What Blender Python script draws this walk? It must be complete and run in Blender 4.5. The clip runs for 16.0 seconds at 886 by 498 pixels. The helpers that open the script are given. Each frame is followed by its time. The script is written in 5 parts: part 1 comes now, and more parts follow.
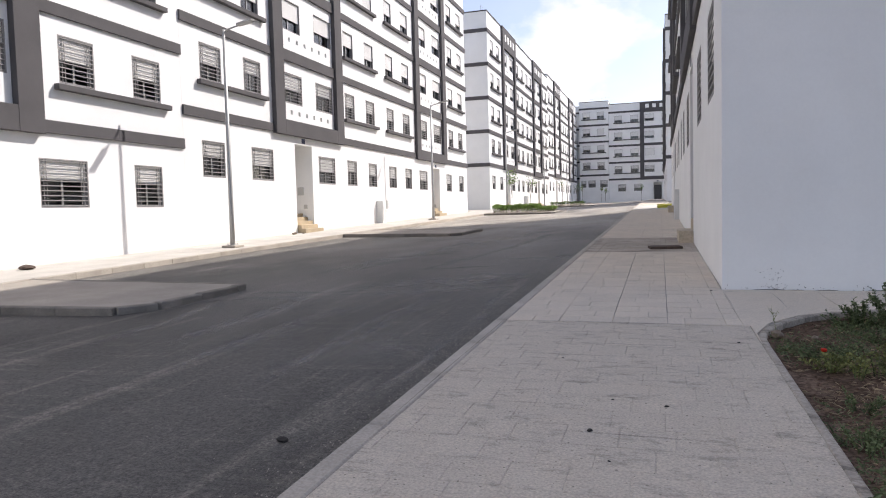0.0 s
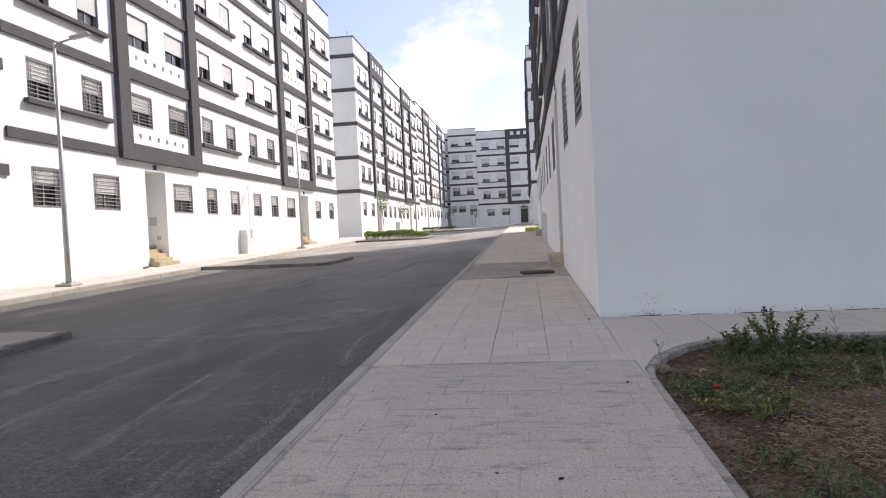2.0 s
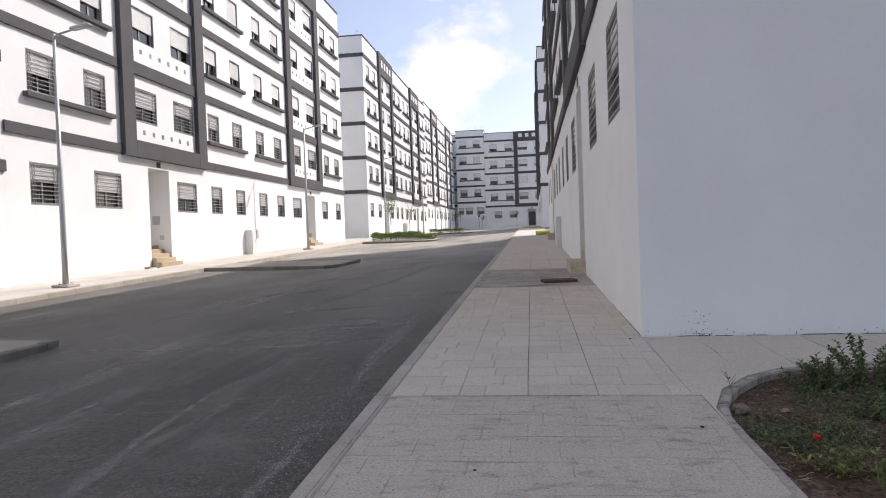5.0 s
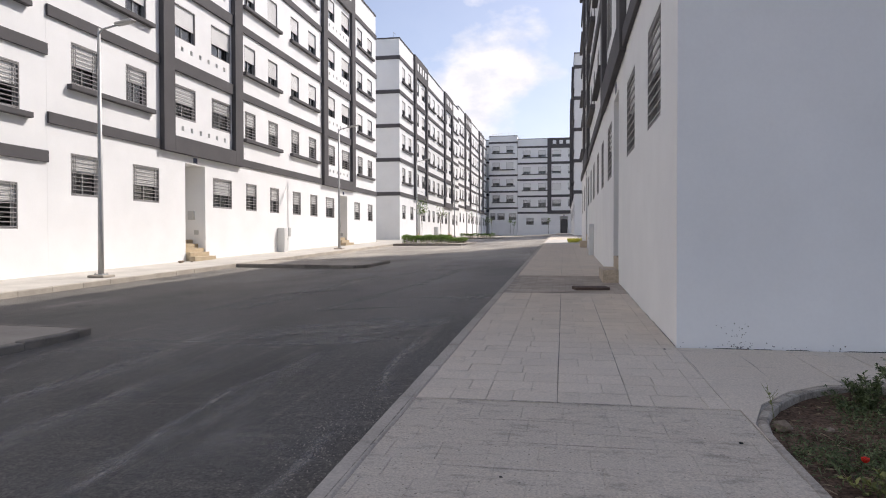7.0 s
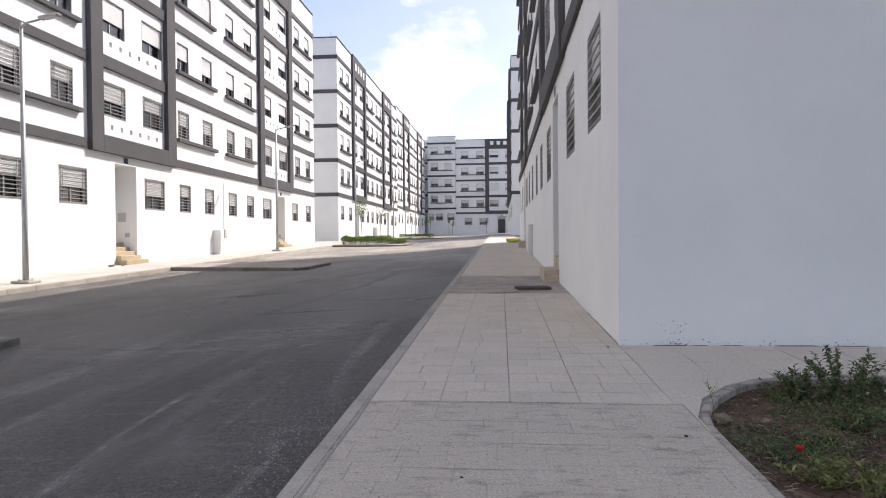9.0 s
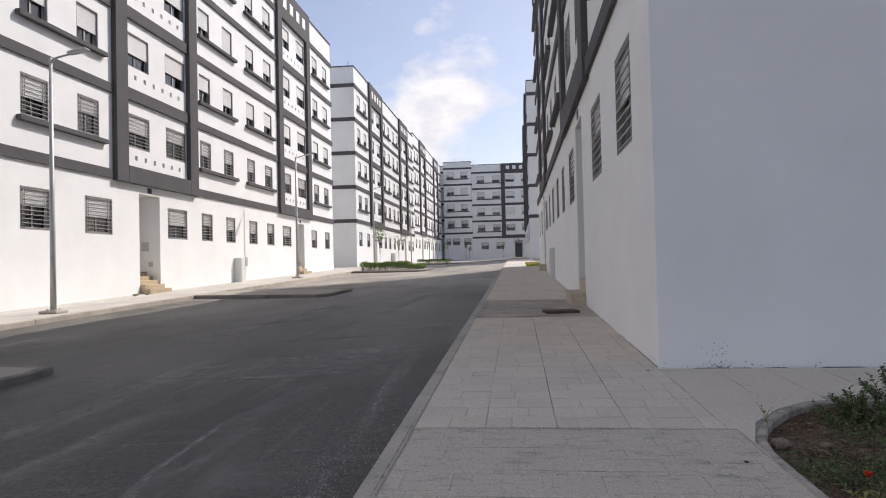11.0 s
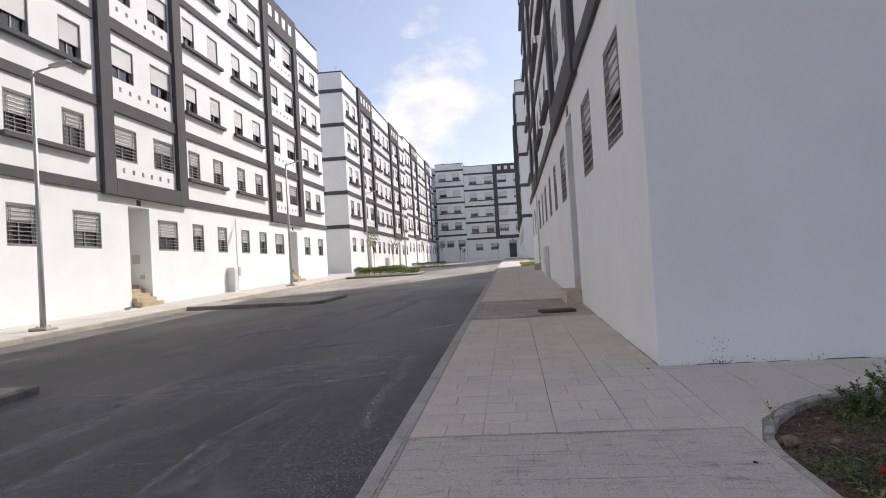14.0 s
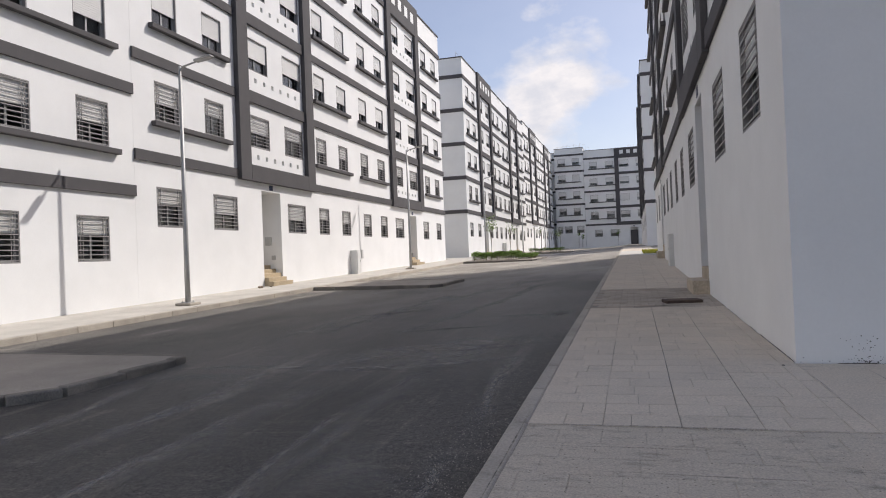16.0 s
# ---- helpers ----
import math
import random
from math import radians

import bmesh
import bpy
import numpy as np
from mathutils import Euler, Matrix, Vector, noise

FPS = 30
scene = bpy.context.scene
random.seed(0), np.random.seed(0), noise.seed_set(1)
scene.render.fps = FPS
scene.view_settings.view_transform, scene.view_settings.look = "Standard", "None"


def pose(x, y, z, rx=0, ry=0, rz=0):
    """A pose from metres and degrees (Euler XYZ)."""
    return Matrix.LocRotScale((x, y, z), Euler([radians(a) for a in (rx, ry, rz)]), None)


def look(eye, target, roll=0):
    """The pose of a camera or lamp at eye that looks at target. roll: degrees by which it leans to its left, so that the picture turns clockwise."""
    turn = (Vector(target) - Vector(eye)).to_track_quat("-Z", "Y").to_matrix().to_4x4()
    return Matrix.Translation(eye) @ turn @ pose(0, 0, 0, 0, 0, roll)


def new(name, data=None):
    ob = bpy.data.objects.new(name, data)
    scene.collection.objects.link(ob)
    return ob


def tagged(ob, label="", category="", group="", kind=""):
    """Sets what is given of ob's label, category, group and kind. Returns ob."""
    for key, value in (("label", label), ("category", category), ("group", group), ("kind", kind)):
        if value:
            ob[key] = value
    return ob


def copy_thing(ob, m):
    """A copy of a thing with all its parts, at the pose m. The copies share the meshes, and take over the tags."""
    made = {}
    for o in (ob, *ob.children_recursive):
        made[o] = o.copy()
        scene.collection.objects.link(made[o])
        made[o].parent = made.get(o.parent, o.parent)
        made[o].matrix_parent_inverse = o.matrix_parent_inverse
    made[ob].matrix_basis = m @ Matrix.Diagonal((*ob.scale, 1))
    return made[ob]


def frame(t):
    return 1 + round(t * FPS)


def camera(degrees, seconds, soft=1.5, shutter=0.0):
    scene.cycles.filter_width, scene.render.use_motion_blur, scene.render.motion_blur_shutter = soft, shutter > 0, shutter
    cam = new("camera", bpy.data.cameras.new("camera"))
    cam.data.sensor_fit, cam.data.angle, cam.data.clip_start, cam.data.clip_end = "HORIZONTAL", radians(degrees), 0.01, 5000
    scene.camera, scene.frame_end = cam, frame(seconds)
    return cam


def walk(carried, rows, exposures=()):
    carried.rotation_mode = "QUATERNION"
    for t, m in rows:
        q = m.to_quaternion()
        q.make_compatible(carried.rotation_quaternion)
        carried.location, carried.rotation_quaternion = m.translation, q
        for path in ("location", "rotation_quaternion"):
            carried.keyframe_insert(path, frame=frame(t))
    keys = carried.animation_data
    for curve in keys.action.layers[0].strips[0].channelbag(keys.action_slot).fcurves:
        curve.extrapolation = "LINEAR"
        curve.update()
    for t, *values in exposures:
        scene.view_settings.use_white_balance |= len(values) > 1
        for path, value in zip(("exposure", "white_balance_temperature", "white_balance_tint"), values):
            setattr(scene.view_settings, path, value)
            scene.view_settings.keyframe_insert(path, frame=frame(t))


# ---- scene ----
cam = camera(66.1, 16.0, 1.05)
PATH = [
    (0, (1.422, -0.286, 1.199), (0.815, 1.616, 1.084), -1.5),
    (0.5, (1.395, -0.074, 1.204), (1.009, 1.886, 1.11), -3.9),
    (1, (1.31, -0.169, 1.249), (0.867, 1.779, 1.157), -3.0),
    (1.5, (1.38, 0.194, 1.222), (0.871, 2.125, 1.129), -3.0),
    (2, (1.344, 0.521, 1.223), (1.099, 2.505, 1.171), -2.7),
    (2.5, (1.244, 0.43, 1.244), (1.25, 2.43, 1.201), -3.4),
    (3, (1.21, 0.582, 1.264), (0.959, 2.565, 1.187), -4.0),
    (3.2, (1.208, 0.65, 1.261), (0.901, 2.624, 1.166), -4.4),
    (5.3, (1.059, 1.343, 1.282), (0.794, 3.325, 1.264), -1.6),
    (5.5, (1.06, 1.363, 1.281), (0.777, 3.343, 1.283), -1.2),
    (6, (1.047, 1.404, 1.269), (0.74, 3.381, 1.281), -0.5),
    (6.5, (1.044, 1.395, 1.267), (0.728, 3.37, 1.277), -0.6),
    (7, (1.041, 1.396, 1.242), (0.693, 3.365, 1.21), -0.1),
    (7.5, (1.052, 1.415, 1.241), (0.706, 3.384, 1.173), 1.4),
    (8, (1.076, 1.413, 1.244), (0.729, 3.38, 1.157), -0.3),
    (8.5, (1.066, 1.459, 1.237), (0.704, 3.424, 1.139), -0.5),
    (9, (0.947, 1.334, 1.267), (0.778, 3.326, 1.235), -0.5),
    (9.5, (0.879, 1.222, 1.289), (0.719, 3.215, 1.326), 0.3),
    (12, (0.729, 1.498, 1.245), (0.487, 3.483, 1.289), -2.3),
    (12.5, (0.754, 1.53, 1.246), (0.669, 3.528, 1.284), -2.0),
    (13, (0.761, 1.491, 1.255), (0.697, 3.49, 1.281), -2.4),
    (13.5, (0.715, 1.411, 1.287), (0.535, 3.403, 1.302), -2.2),
    (14, (0.779, 1.533, 1.258), (0.58, 3.522, 1.307), -3.3),
    (14.5, (0.76, 1.451, 1.28), (0.567, 3.441, 1.337), -3.1),
    (15, (0.758, 1.43, 1.279), (0.498, 3.412, 1.328), -2.6),
    (15.5, (0.74, 1.451, 1.274), (0.293, 3.4, 1.299), -1.2),
    (16, (0.754, 1.508, 1.265), (0.217, 3.435, 1.287), -2.3),
]
EXPOSURES = [(0, 0.76, 7000, 18), (0.5, 0.7, 7000, 18), (1, 0.71, 7000, 18), (1.5, 0.66, 7000, 18), (2, 0.78, 7000, 18), (2.5, 0.51, 7000, 18), (3, 0.55, 7000, 18), (5.5, 0.63, 7000, 18), (6, 0.51, 7000, 18), (7, 0.49, 7000, 18), (8, 0.77, 7000, 18), (9, 0.81, 7000, 18), (9.5, 0.73, 7000, 18), (12, 0.29, 7000, 17), (12.5, 0.35, 7000, 17), (13, 0.38, 7000, 17), (14, 0.47, 7000, 17), (14.5, 0.22, 7000, 17), (15.5, 0.19, 7000, 17), (16, 0.23, 7000, 17)]
walk(cam, [(t, look(eye, target, roll)) for t, eye, target, roll in PATH], EXPOSURES)

# ---- light ----
SUN_EL, SUN_AZ = 45.2, 43.3
world = bpy.data.worlds.new("sky")
scene.world = world
world.use_nodes = True
wn, wl = world.node_tree.nodes, world.node_tree.links
bg = wn["Background"]
sky = wn.new("ShaderNodeTexSky")
sky.sky_type, sky.sun_disc = "NISHITA", False
sky.sun_elevation, sky.sun_rotation = radians(SUN_EL), radians(SUN_AZ)
sky.air_density, sky.dust_density, sky.ozone_density = 0.85, 1.6, 1.2
tc = wn.new("ShaderNodeTexCoord")
mp = wn.new("ShaderNodeMapping")
mp.inputs["Scale"].default_value = (6.0, 6.0, 10.0)
mp.inputs["Location"].default_value = (0.35, 0.0, 0.15)
nz = wn.new("ShaderNodeTexNoise")
nz.inputs["Scale"].default_value, nz.inputs["Detail"].default_value, nz.inputs["Roughness"].default_value = 1.1, 8.0, 0.56
cr = wn.new("ShaderNodeValToRGB")
cr.color_ramp.elements[0].position, cr.color_ramp.elements[1].position = 0.53, 0.70
cr.color_ramp.elements[0].color = (0.07, 0.07, 0.07, 1)
mx = wn.new("ShaderNodeMix")
mx.data_type = "RGBA"
nz2 = wn.new("ShaderNodeTexNoise")
nz2.inputs["Scale"].default_value, nz2.inputs["Detail"].default_value, nz2.inputs["Roughness"].default_value = 3.4, 6.0, 0.6
cr2 = wn.new("ShaderNodeValToRGB")
cr2.color_ramp.elements[0].position, cr2.color_ramp.elements[1].position = 0.36, 0.62
cr2.color_ramp.elements[0].color, cr2.color_ramp.elements[1].color = (0.76, 0.83, 0.93, 1), (0.96, 1.0, 1.05, 1)
lit = wn.new("ShaderNodeVectorMath")
lit.operation, lit.inputs["Scale"].default_value = "SCALE", 6.3
wl.new(mp.outputs["Vector"], nz2.inputs["Vector"])
wl.new(nz2.outputs["Fac"], cr2.inputs["Fac"])
wl.new(cr2.outputs["Color"], lit.inputs[0])
wl.new(lit.outputs["Vector"], mx.inputs["B"])
wl.new(tc.outputs["Generated"], mp.inputs["Vector"])
wl.new(mp.outputs["Vector"], nz.inputs["Vector"])
bank = wn.new("ShaderNodeVectorMath")
bank.operation = "DISTANCE"
bank.inputs[1].default_value = (-0.13, 0.965, 0.20)
wl.new(tc.outputs["Generated"], bank.inputs[0])
near_bank = wn.new("ShaderNodeMapRange")
for k_, v_ in zip(("From Min", "From Max", "To Min", "To Max"), (0.03, 0.15, 0.23, -0.07)):
    near_bank.inputs[k_].default_value = v_
wl.new(bank.outputs["Value"], near_bank.inputs["Value"])
cover = wn.new("ShaderNodeMath")
cover.operation = "ADD"
wl.new(nz.outputs["Fac"], cover.inputs[0])
wl.new(near_bank.outputs["Result"], cover.inputs[1])
wl.new(cover.outputs["Value"], cr.inputs["Fac"])
wl.new(cr.outputs["Color"], mx.inputs["Factor"])
wl.new(sky.outputs["Color"], mx.inputs["A"])
wl.new(mx.outputs["Result"], bg.inputs["Color"])
bg.inputs["Strength"].default_value = 0.124
sun = new("sun", bpy.data.lights.new("sun", "SUN"))
sun.data.energy, sun.data.angle, sun.data.color = 3.0, radians(0.55), (0.972, 1.0, 0.985)
sv = Vector((math.sin(radians(SUN_AZ)) * math.cos(radians(SUN_EL)), math.cos(radians(SUN_AZ)) * math.cos(radians(SUN_EL)), math.sin(radians(SUN_EL))))
sun.matrix_basis = look(sv * 60, (0, 0, 0))


# ---- materials ----
def material(name, base, rough=0.8, grain=0.12, grain_scale=60.0, stain=0.10, stain_scale=1.2, bump=0.15, bump_scale=None, metal=0.0, random_amount=0.0, spec=0.3, stretch=(1, 1, 1), tint=None, patches=None, pits=None):
    """A painted, stone or metal surface: base colour varied by fine grain and wide stains, with fine relief."""
    m = bpy.data.materials.new(name)
    m.use_nodes = True
    n, l = m.node_tree.nodes, m.node_tree.links
    b = n["Principled BSDF"]
    b.inputs["Roughness"].default_value, b.inputs["Metallic"].default_value = rough, metal
    b.inputs["Specular IOR Level"].default_value = spec
    co = n.new("ShaderNodeTexCoord")
    mapping = n.new("ShaderNodeMapping")
    mapping.inputs["Scale"].default_value = stretch
    geo = n.new("ShaderNodeNewGeometry")
    l.new(geo.outputs["Position"], mapping.inputs["Vector"])
    fine, wide = n.new("ShaderNodeTexNoise"), n.new("ShaderNodeTexNoise")
    fine.inputs["Scale"].default_value, fine.inputs["Detail"].default_value = grain_scale, 4
    wide.inputs["Scale"].default_value, wide.inputs["Detail"].default_value, wide.inputs["Roughness"].default_value = stain_scale, 6, 0.6
    l.new(mapping.outputs["Vector"], fine.inputs["Vector"])
    l.new(mapping.outputs["Vector"], wide.inputs["Vector"])

    def ranged(src, amount):
        r = n.new("ShaderNodeMapRange")
        r.inputs["From Min"].default_value, r.inputs["From Max"].default_value = 0.3, 0.7
        r.inputs["To Min"].default_value, r.inputs["To Max"].default_value = 1 - amount, 1 + amount
        l.new(src, r.inputs["Value"])
        return r.outputs["Result"]
    prod = n.new("ShaderNodeMath")
    prod.operation = "MULTIPLY"
    l.new(ranged(fine.outputs["Fac"], grain), prod.inputs[0])
    l.new(ranged(wide.outputs["Fac"], stain), prod.inputs[1])
    value = prod.outputs["Value"]
    if patches:
        # darker soiled patches: scale, threshold, strength
        pm = n.new("ShaderNodeMapping")
        pm.inputs["Scale"].default_value, pm.inputs["Location"].default_value = (0.8, 1.7, 1.0), (3.1, 7.7, 0.0)
        l.new(geo.outputs["Position"], pm.inputs["Vector"])
        pt = n.new("ShaderNodeTexNoise")
        pt.inputs["Scale"].default_value, pt.inputs["Detail"].default_value, pt.inputs["Roughness"].default_value = patches[0], 10, 0.74
        l.new(pm.outputs["Vector"], pt.inputs["Vector"])
        pr_ = n.new("ShaderNodeMapRange")
        for k, v in zip(("From Min", "From Max", "To Min", "To Max"), (patches[1], patches[1] + 0.13, 1.0, 1 - patches[2])):
            pr_.inputs[k].default_value = v
        l.new(pt.outputs["Fac"], pr_.inputs["Value"])
        pp = n.new("ShaderNodeMath")
        pp.operation = "MULTIPLY"
        l.new(value, pp.inputs[0])
        l.new(pr_.outputs["Result"], pp.inputs[1])
        value = pp.outputs["Value"]
    if pits:
        # scattered small holes: scale, radius, depth of tone
        vt = n.new("ShaderNodeTexVoronoi")
        vt.inputs["Scale"].default_value = pits[0]
        l.new(geo.outputs["Position"], vt.inputs["Vector"])
        vsel = n.new("ShaderNodeSeparateColor")
        l.new(vt.outputs["Color"], vsel.inputs["Color"])
        size = n.new("ShaderNodeMapRange")
        for k, v in zip(("From Min", "From Max", "To Min", "To Max"), (0.6, 1.0, 0.0, pits[1])):
            size.inputs[k].default_value = v
        l.new(vsel.outputs["Red"], size.inputs["Value"])
        less = n.new("ShaderNodeMath")
        less.operation = "LESS_THAN"
        l.new(vt.outputs["Distance"], less.inputs[0])
        l.new(size.outputs["Result"], less.inputs[1])
        tone = n.new("ShaderNodeMapRange")
        tone.inputs["To Min"].default_value, tone.inputs["To Max"].default_value = 1.0, pits[2]
        l.new(less.outputs["Value"], tone.inputs["Value"])
        pp = n.new("ShaderNodeMath")
        pp.operation = "MULTIPLY"
        l.new(value, pp.inputs[0])
        l.new(tone.outputs["Result"], pp.inputs[1])
        value = pp.outputs["Value"]
    if random_amount:
        info = n.new("ShaderNodeObjectInfo")
        isl = n.new("ShaderNodeNewGeometry")
        add = n.new("ShaderNodeMath")
        add.operation = "ADD"
        l.new(info.outputs["Random"], add.inputs[0])
        l.new(isl.outputs["Random Per Island"], add.inputs[1])
        fr = n.new("ShaderNodeMath")
        fr.operation = "FRACT"
        l.new(add.outputs["Value"], fr.inputs[0])
        rr = n.new("ShaderNodeMapRange")
        rr.inputs["To Min"].default_value, rr.inputs["To Max"].default_value = 1 - random_amount, 1 + random_amount
        l.new(fr.outputs["Value"], rr.inputs["Value"])
        p2 = n.new("ShaderNodeMath")
        p2.operation = "MULTIPLY"
        l.new(value, p2.inputs[0])
        l.new(rr.outputs["Result"], p2.inputs[1])
        value = p2.outputs["Value"]
    col = n.new("ShaderNodeMix")
    col.data_type, col.blend_type = "RGBA", "MULTIPLY"
    col.inputs["Factor"].default_value = 1.0
    if tint:
        tm = n.new("ShaderNodeMix")
        tm.data_type = "RGBA"
        tm.inputs["A"].default_value, tm.inputs["B"].default_value = (*base, 1), (*tint, 1)
        tr = n.new("ShaderNodeMapRange")
        tr.inputs["From Min"].default_value, tr.inputs["From Max"].default_value = 0.42, 0.62
        l.new(wide.outputs["Fac"], tr.inputs["Value"])
        l.new(tr.outputs["Result"], tm.inputs["Factor"])
        l.new(tm.outputs["Result"], col.inputs["A"])
    else:
        col.inputs["A"].default_value = (*base, 1)
    l.new(value, col.inputs["B"])
    l.new(col.outputs["Result"], b.inputs["Base Color"])
    if bump:
        bn = n.new("ShaderNodeTexNoise")
        bn.inputs["Scale"].default_value, bn.inputs["Detail"].default_value = bump_scale or grain_scale, 5
        l.new(mapping.outputs["Vector"], bn.inputs["Vector"])
        bp = n.new("ShaderNodeBump")
        bp.inputs["Strength"].default_value, bp.inputs["Distance"].default_value = bump, 0.01
        l.new(bn.outputs["Fac"], bp.inputs["Height"])
        l.new(bp.outputs["Normal"], b.inputs["Normal"])
    return m


def asphalt_material():
    """Dark asphalt: coarse grain, wide blotches, dusty streaks along the driving line, paler far up the street for dust
    and painted-in sun and sky sheen.
    """
    m = bpy.data.materials.new("asphalt")
    m.use_nodes = True
    n, l = m.node_tree.nodes, m.node_tree.links
    b = n["Principled BSDF"]
    b.inputs["Roughness"].default_value, b.inputs["Specular IOR Level"].default_value = 0.66, 0.5
    geo = n.new("ShaderNodeNewGeometry")

    def nodes_noise(scale, detail, stretch, turn=0.0, rough=0.55):
        mp_ = n.new("ShaderNodeMapping")
        mp_.inputs["Scale"].default_value = stretch
        mp_.inputs["Rotation"].default_value = (0, 0, radians(turn))
        l.new(geo.outputs["Position"], mp_.inputs["Vector"])
        t = n.new("ShaderNodeTexNoise")
        t.inputs["Scale"].default_value, t.inputs["Detail"].default_value, t.inputs["Roughness"].default_value = scale, detail, rough
        l.new(mp_.outputs["Vector"], t.inputs["Vector"])
        return t.outputs["Fac"]

    def span(src, a, b_, c, d):
        r = n.new("ShaderNodeMapRange")
        for k, v in zip(("From Min", "From Max", "To Min", "To Max"), (a, b_, c, d)):
            r.inputs[k].default_value = v
        l.new(src, r.inputs["Value"])
        return r.outputs["Result"]

    def op(kind, x, y):
        o = n.new("ShaderNodeMath")
        o.operation = kind
        l.new(x, o.inputs[0])
        l.new(y, o.inputs[1])
        return o.outputs["Value"]
    grain = span(nodes_noise(60, 4, (1, 1, 1), rough=0.75), 0.35, 0.65, 0.4, 1.65)
    coarse = span(nodes_noise(22, 6, (1, 1, 1), rough=0.7), 0.36, 0.64, 0.7, 1.32)
    blotch = span(nodes_noise(0.45, 6, (1, 0.5, 1), 12), 0.32, 0.68, 0.6, 1.35)
    lines = span(nodes_noise(1.5, 5, (2.2, 0.16, 1), 14, 0.6), 0.52, 0.72, 0.0, 0.55)
    lines2 = span(nodes_noise(2.2, 5, (0.3, 2.4, 1), 4, 0.6), 0.56, 0.74, 0.0, 0.3)
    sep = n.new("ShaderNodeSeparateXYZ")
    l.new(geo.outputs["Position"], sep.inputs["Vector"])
    # lightens the colour with distance: dust, plus painted-in sunlight and sky sheen
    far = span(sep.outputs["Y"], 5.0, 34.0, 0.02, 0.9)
    dust_and_light = op("MAXIMUM", op("ADD", lines, lines2), far)
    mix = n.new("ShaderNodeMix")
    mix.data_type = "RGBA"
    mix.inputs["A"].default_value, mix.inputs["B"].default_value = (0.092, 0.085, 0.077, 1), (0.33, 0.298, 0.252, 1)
    l.new(dust_and_light, mix.inputs["Factor"])
    mul = n.new("ShaderNodeMix")
    mul.data_type, mul.blend_type = "RGBA", "MULTIPLY"
    mul.inputs["Factor"].default_value = 1.0
    l.new(mix.outputs["Result"], mul.inputs["A"])
    l.new(op("MULTIPLY", op("MULTIPLY", grain, coarse), blotch), mul.inputs["B"])
    l.new(mul.outputs["Result"], b.inputs["Base Color"])
    bp = n.new("ShaderNodeBump")
    bp.inputs["Strength"].default_value, bp.inputs["Distance"].default_value = 0.8, 0.012
    l.new(grain, bp.inputs["Height"])
    l.new(bp.outputs["Normal"], b.inputs["Normal"])
    return m


def soft_film(name, colour, scale):
    """A thin film of dust or dirt that frays out in noise and thins towards its sides."""
    m = bpy.data.materials.new(name)
    m.use_nodes = True
    n, l = m.node_tree.nodes, m.node_tree.links
    b = n["Principled BSDF"]
    b.inputs["Base Color"].default_value, b.inputs["Roughness"].default_value = (*colour, 1), 0.95
    geo, t, r = n.new("ShaderNodeNewGeometry"), n.new("ShaderNodeTexNoise"), n.new("ShaderNodeMapRange")
    t.inputs["Scale"].default_value, t.inputs["Detail"].default_value, t.inputs["Roughness"].default_value = scale, 8, 0.75
    for k, v in zip(("From Min", "From Max", "To Min", "To Max"), (0.34, 0.60, 0.0, 1.0)):
        r.inputs[k].default_value = v
    l.new(geo.outputs["Position"], t.inputs["Vector"])
    l.new(t.outputs["Fac"], r.inputs["Value"])
    edge, fade = n.new("ShaderNodeAttribute"), n.new("ShaderNodeMath")
    edge.attribute_name, fade.operation = "film", "MULTIPLY"
    l.new(r.outputs["Result"], fade.inputs[0])
    l.new(edge.outputs["Fac"], fade.inputs[1])
    l.new(fade.outputs["Value"], b.inputs["Alpha"])
    return m


WHITE = material("white_plaster", (0.83, 0.83, 0.82), 0.85, 0.010, 30, 0.04, 0.7, 0.05, 45)
DARK = material("dark_grey_paint", (0.092, 0.087, 0.090), 0.8, 0.05, 40, 0.10, 0.8, 0.1, 45)
REVEAL = material("grey_reveal_paint", (0.30, 0.29, 0.285), 0.8, 0.06, 40, 0.1, 1.5, 0.1)
GRILLE = material("grey_grille_paint", (0.31, 0.30, 0.295), 0.55, 0.05, 80, 0.1, 3, 0.05, metal=0.2)
SHUTTER = material("white_roller_shutter", (0.74, 0.735, 0.715), 0.5, 0.02, 60, 0.04, 2, 0.04, random_amount=0.06)
ALU = material("aluminium_window_frame", (0.42, 0.42, 0.41), 0.4, 0.03, 60, 0.05, 2, 0.03, metal=0.5)
METAL = material("galvanised_pole", (0.42, 0.42, 0.41), 0.5, 0.06, 30, 0.1, 2, 0.05, metal=0.35)
DOORM = material("dark_metal_door", (0.10, 0.10, 0.105), 0.45, 0.05, 50, 0.1, 2, 0.05, metal=0.3)
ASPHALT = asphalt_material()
DUST = soft_film("pale_dust_film", (0.34, 0.318, 0.285), 7.0)
TAR = soft_film("dark_tar_film", (0.05, 0.047, 0.044), 8.0)
GRIME = soft_film("dark_grime_film", (0.20, 0.175, 0.145), 22.0)
CONC = material("pavement_concrete", (0.655, 0.575, 0.475), 0.92, 0.15, 70, 0.13, 1.3, 0.5, 60, random_amount=0.04, spec=0.2, tint=(0.60, 0.52, 0.425), patches=(3.0, 0.58, 0.3), pits=(26, 0.16, 0.6))
CONCB = material("rough_pavement_concrete", (0.60, 0.53, 0.438), 0.95, 0.20, 85, 0.15, 4.0, 0.9, 60, random_amount=0.02, spec=0.2, tint=(0.52, 0.455, 0.372), patches=(5.5, 0.53, 0.34), pits=(38, 0.24, 0.5))
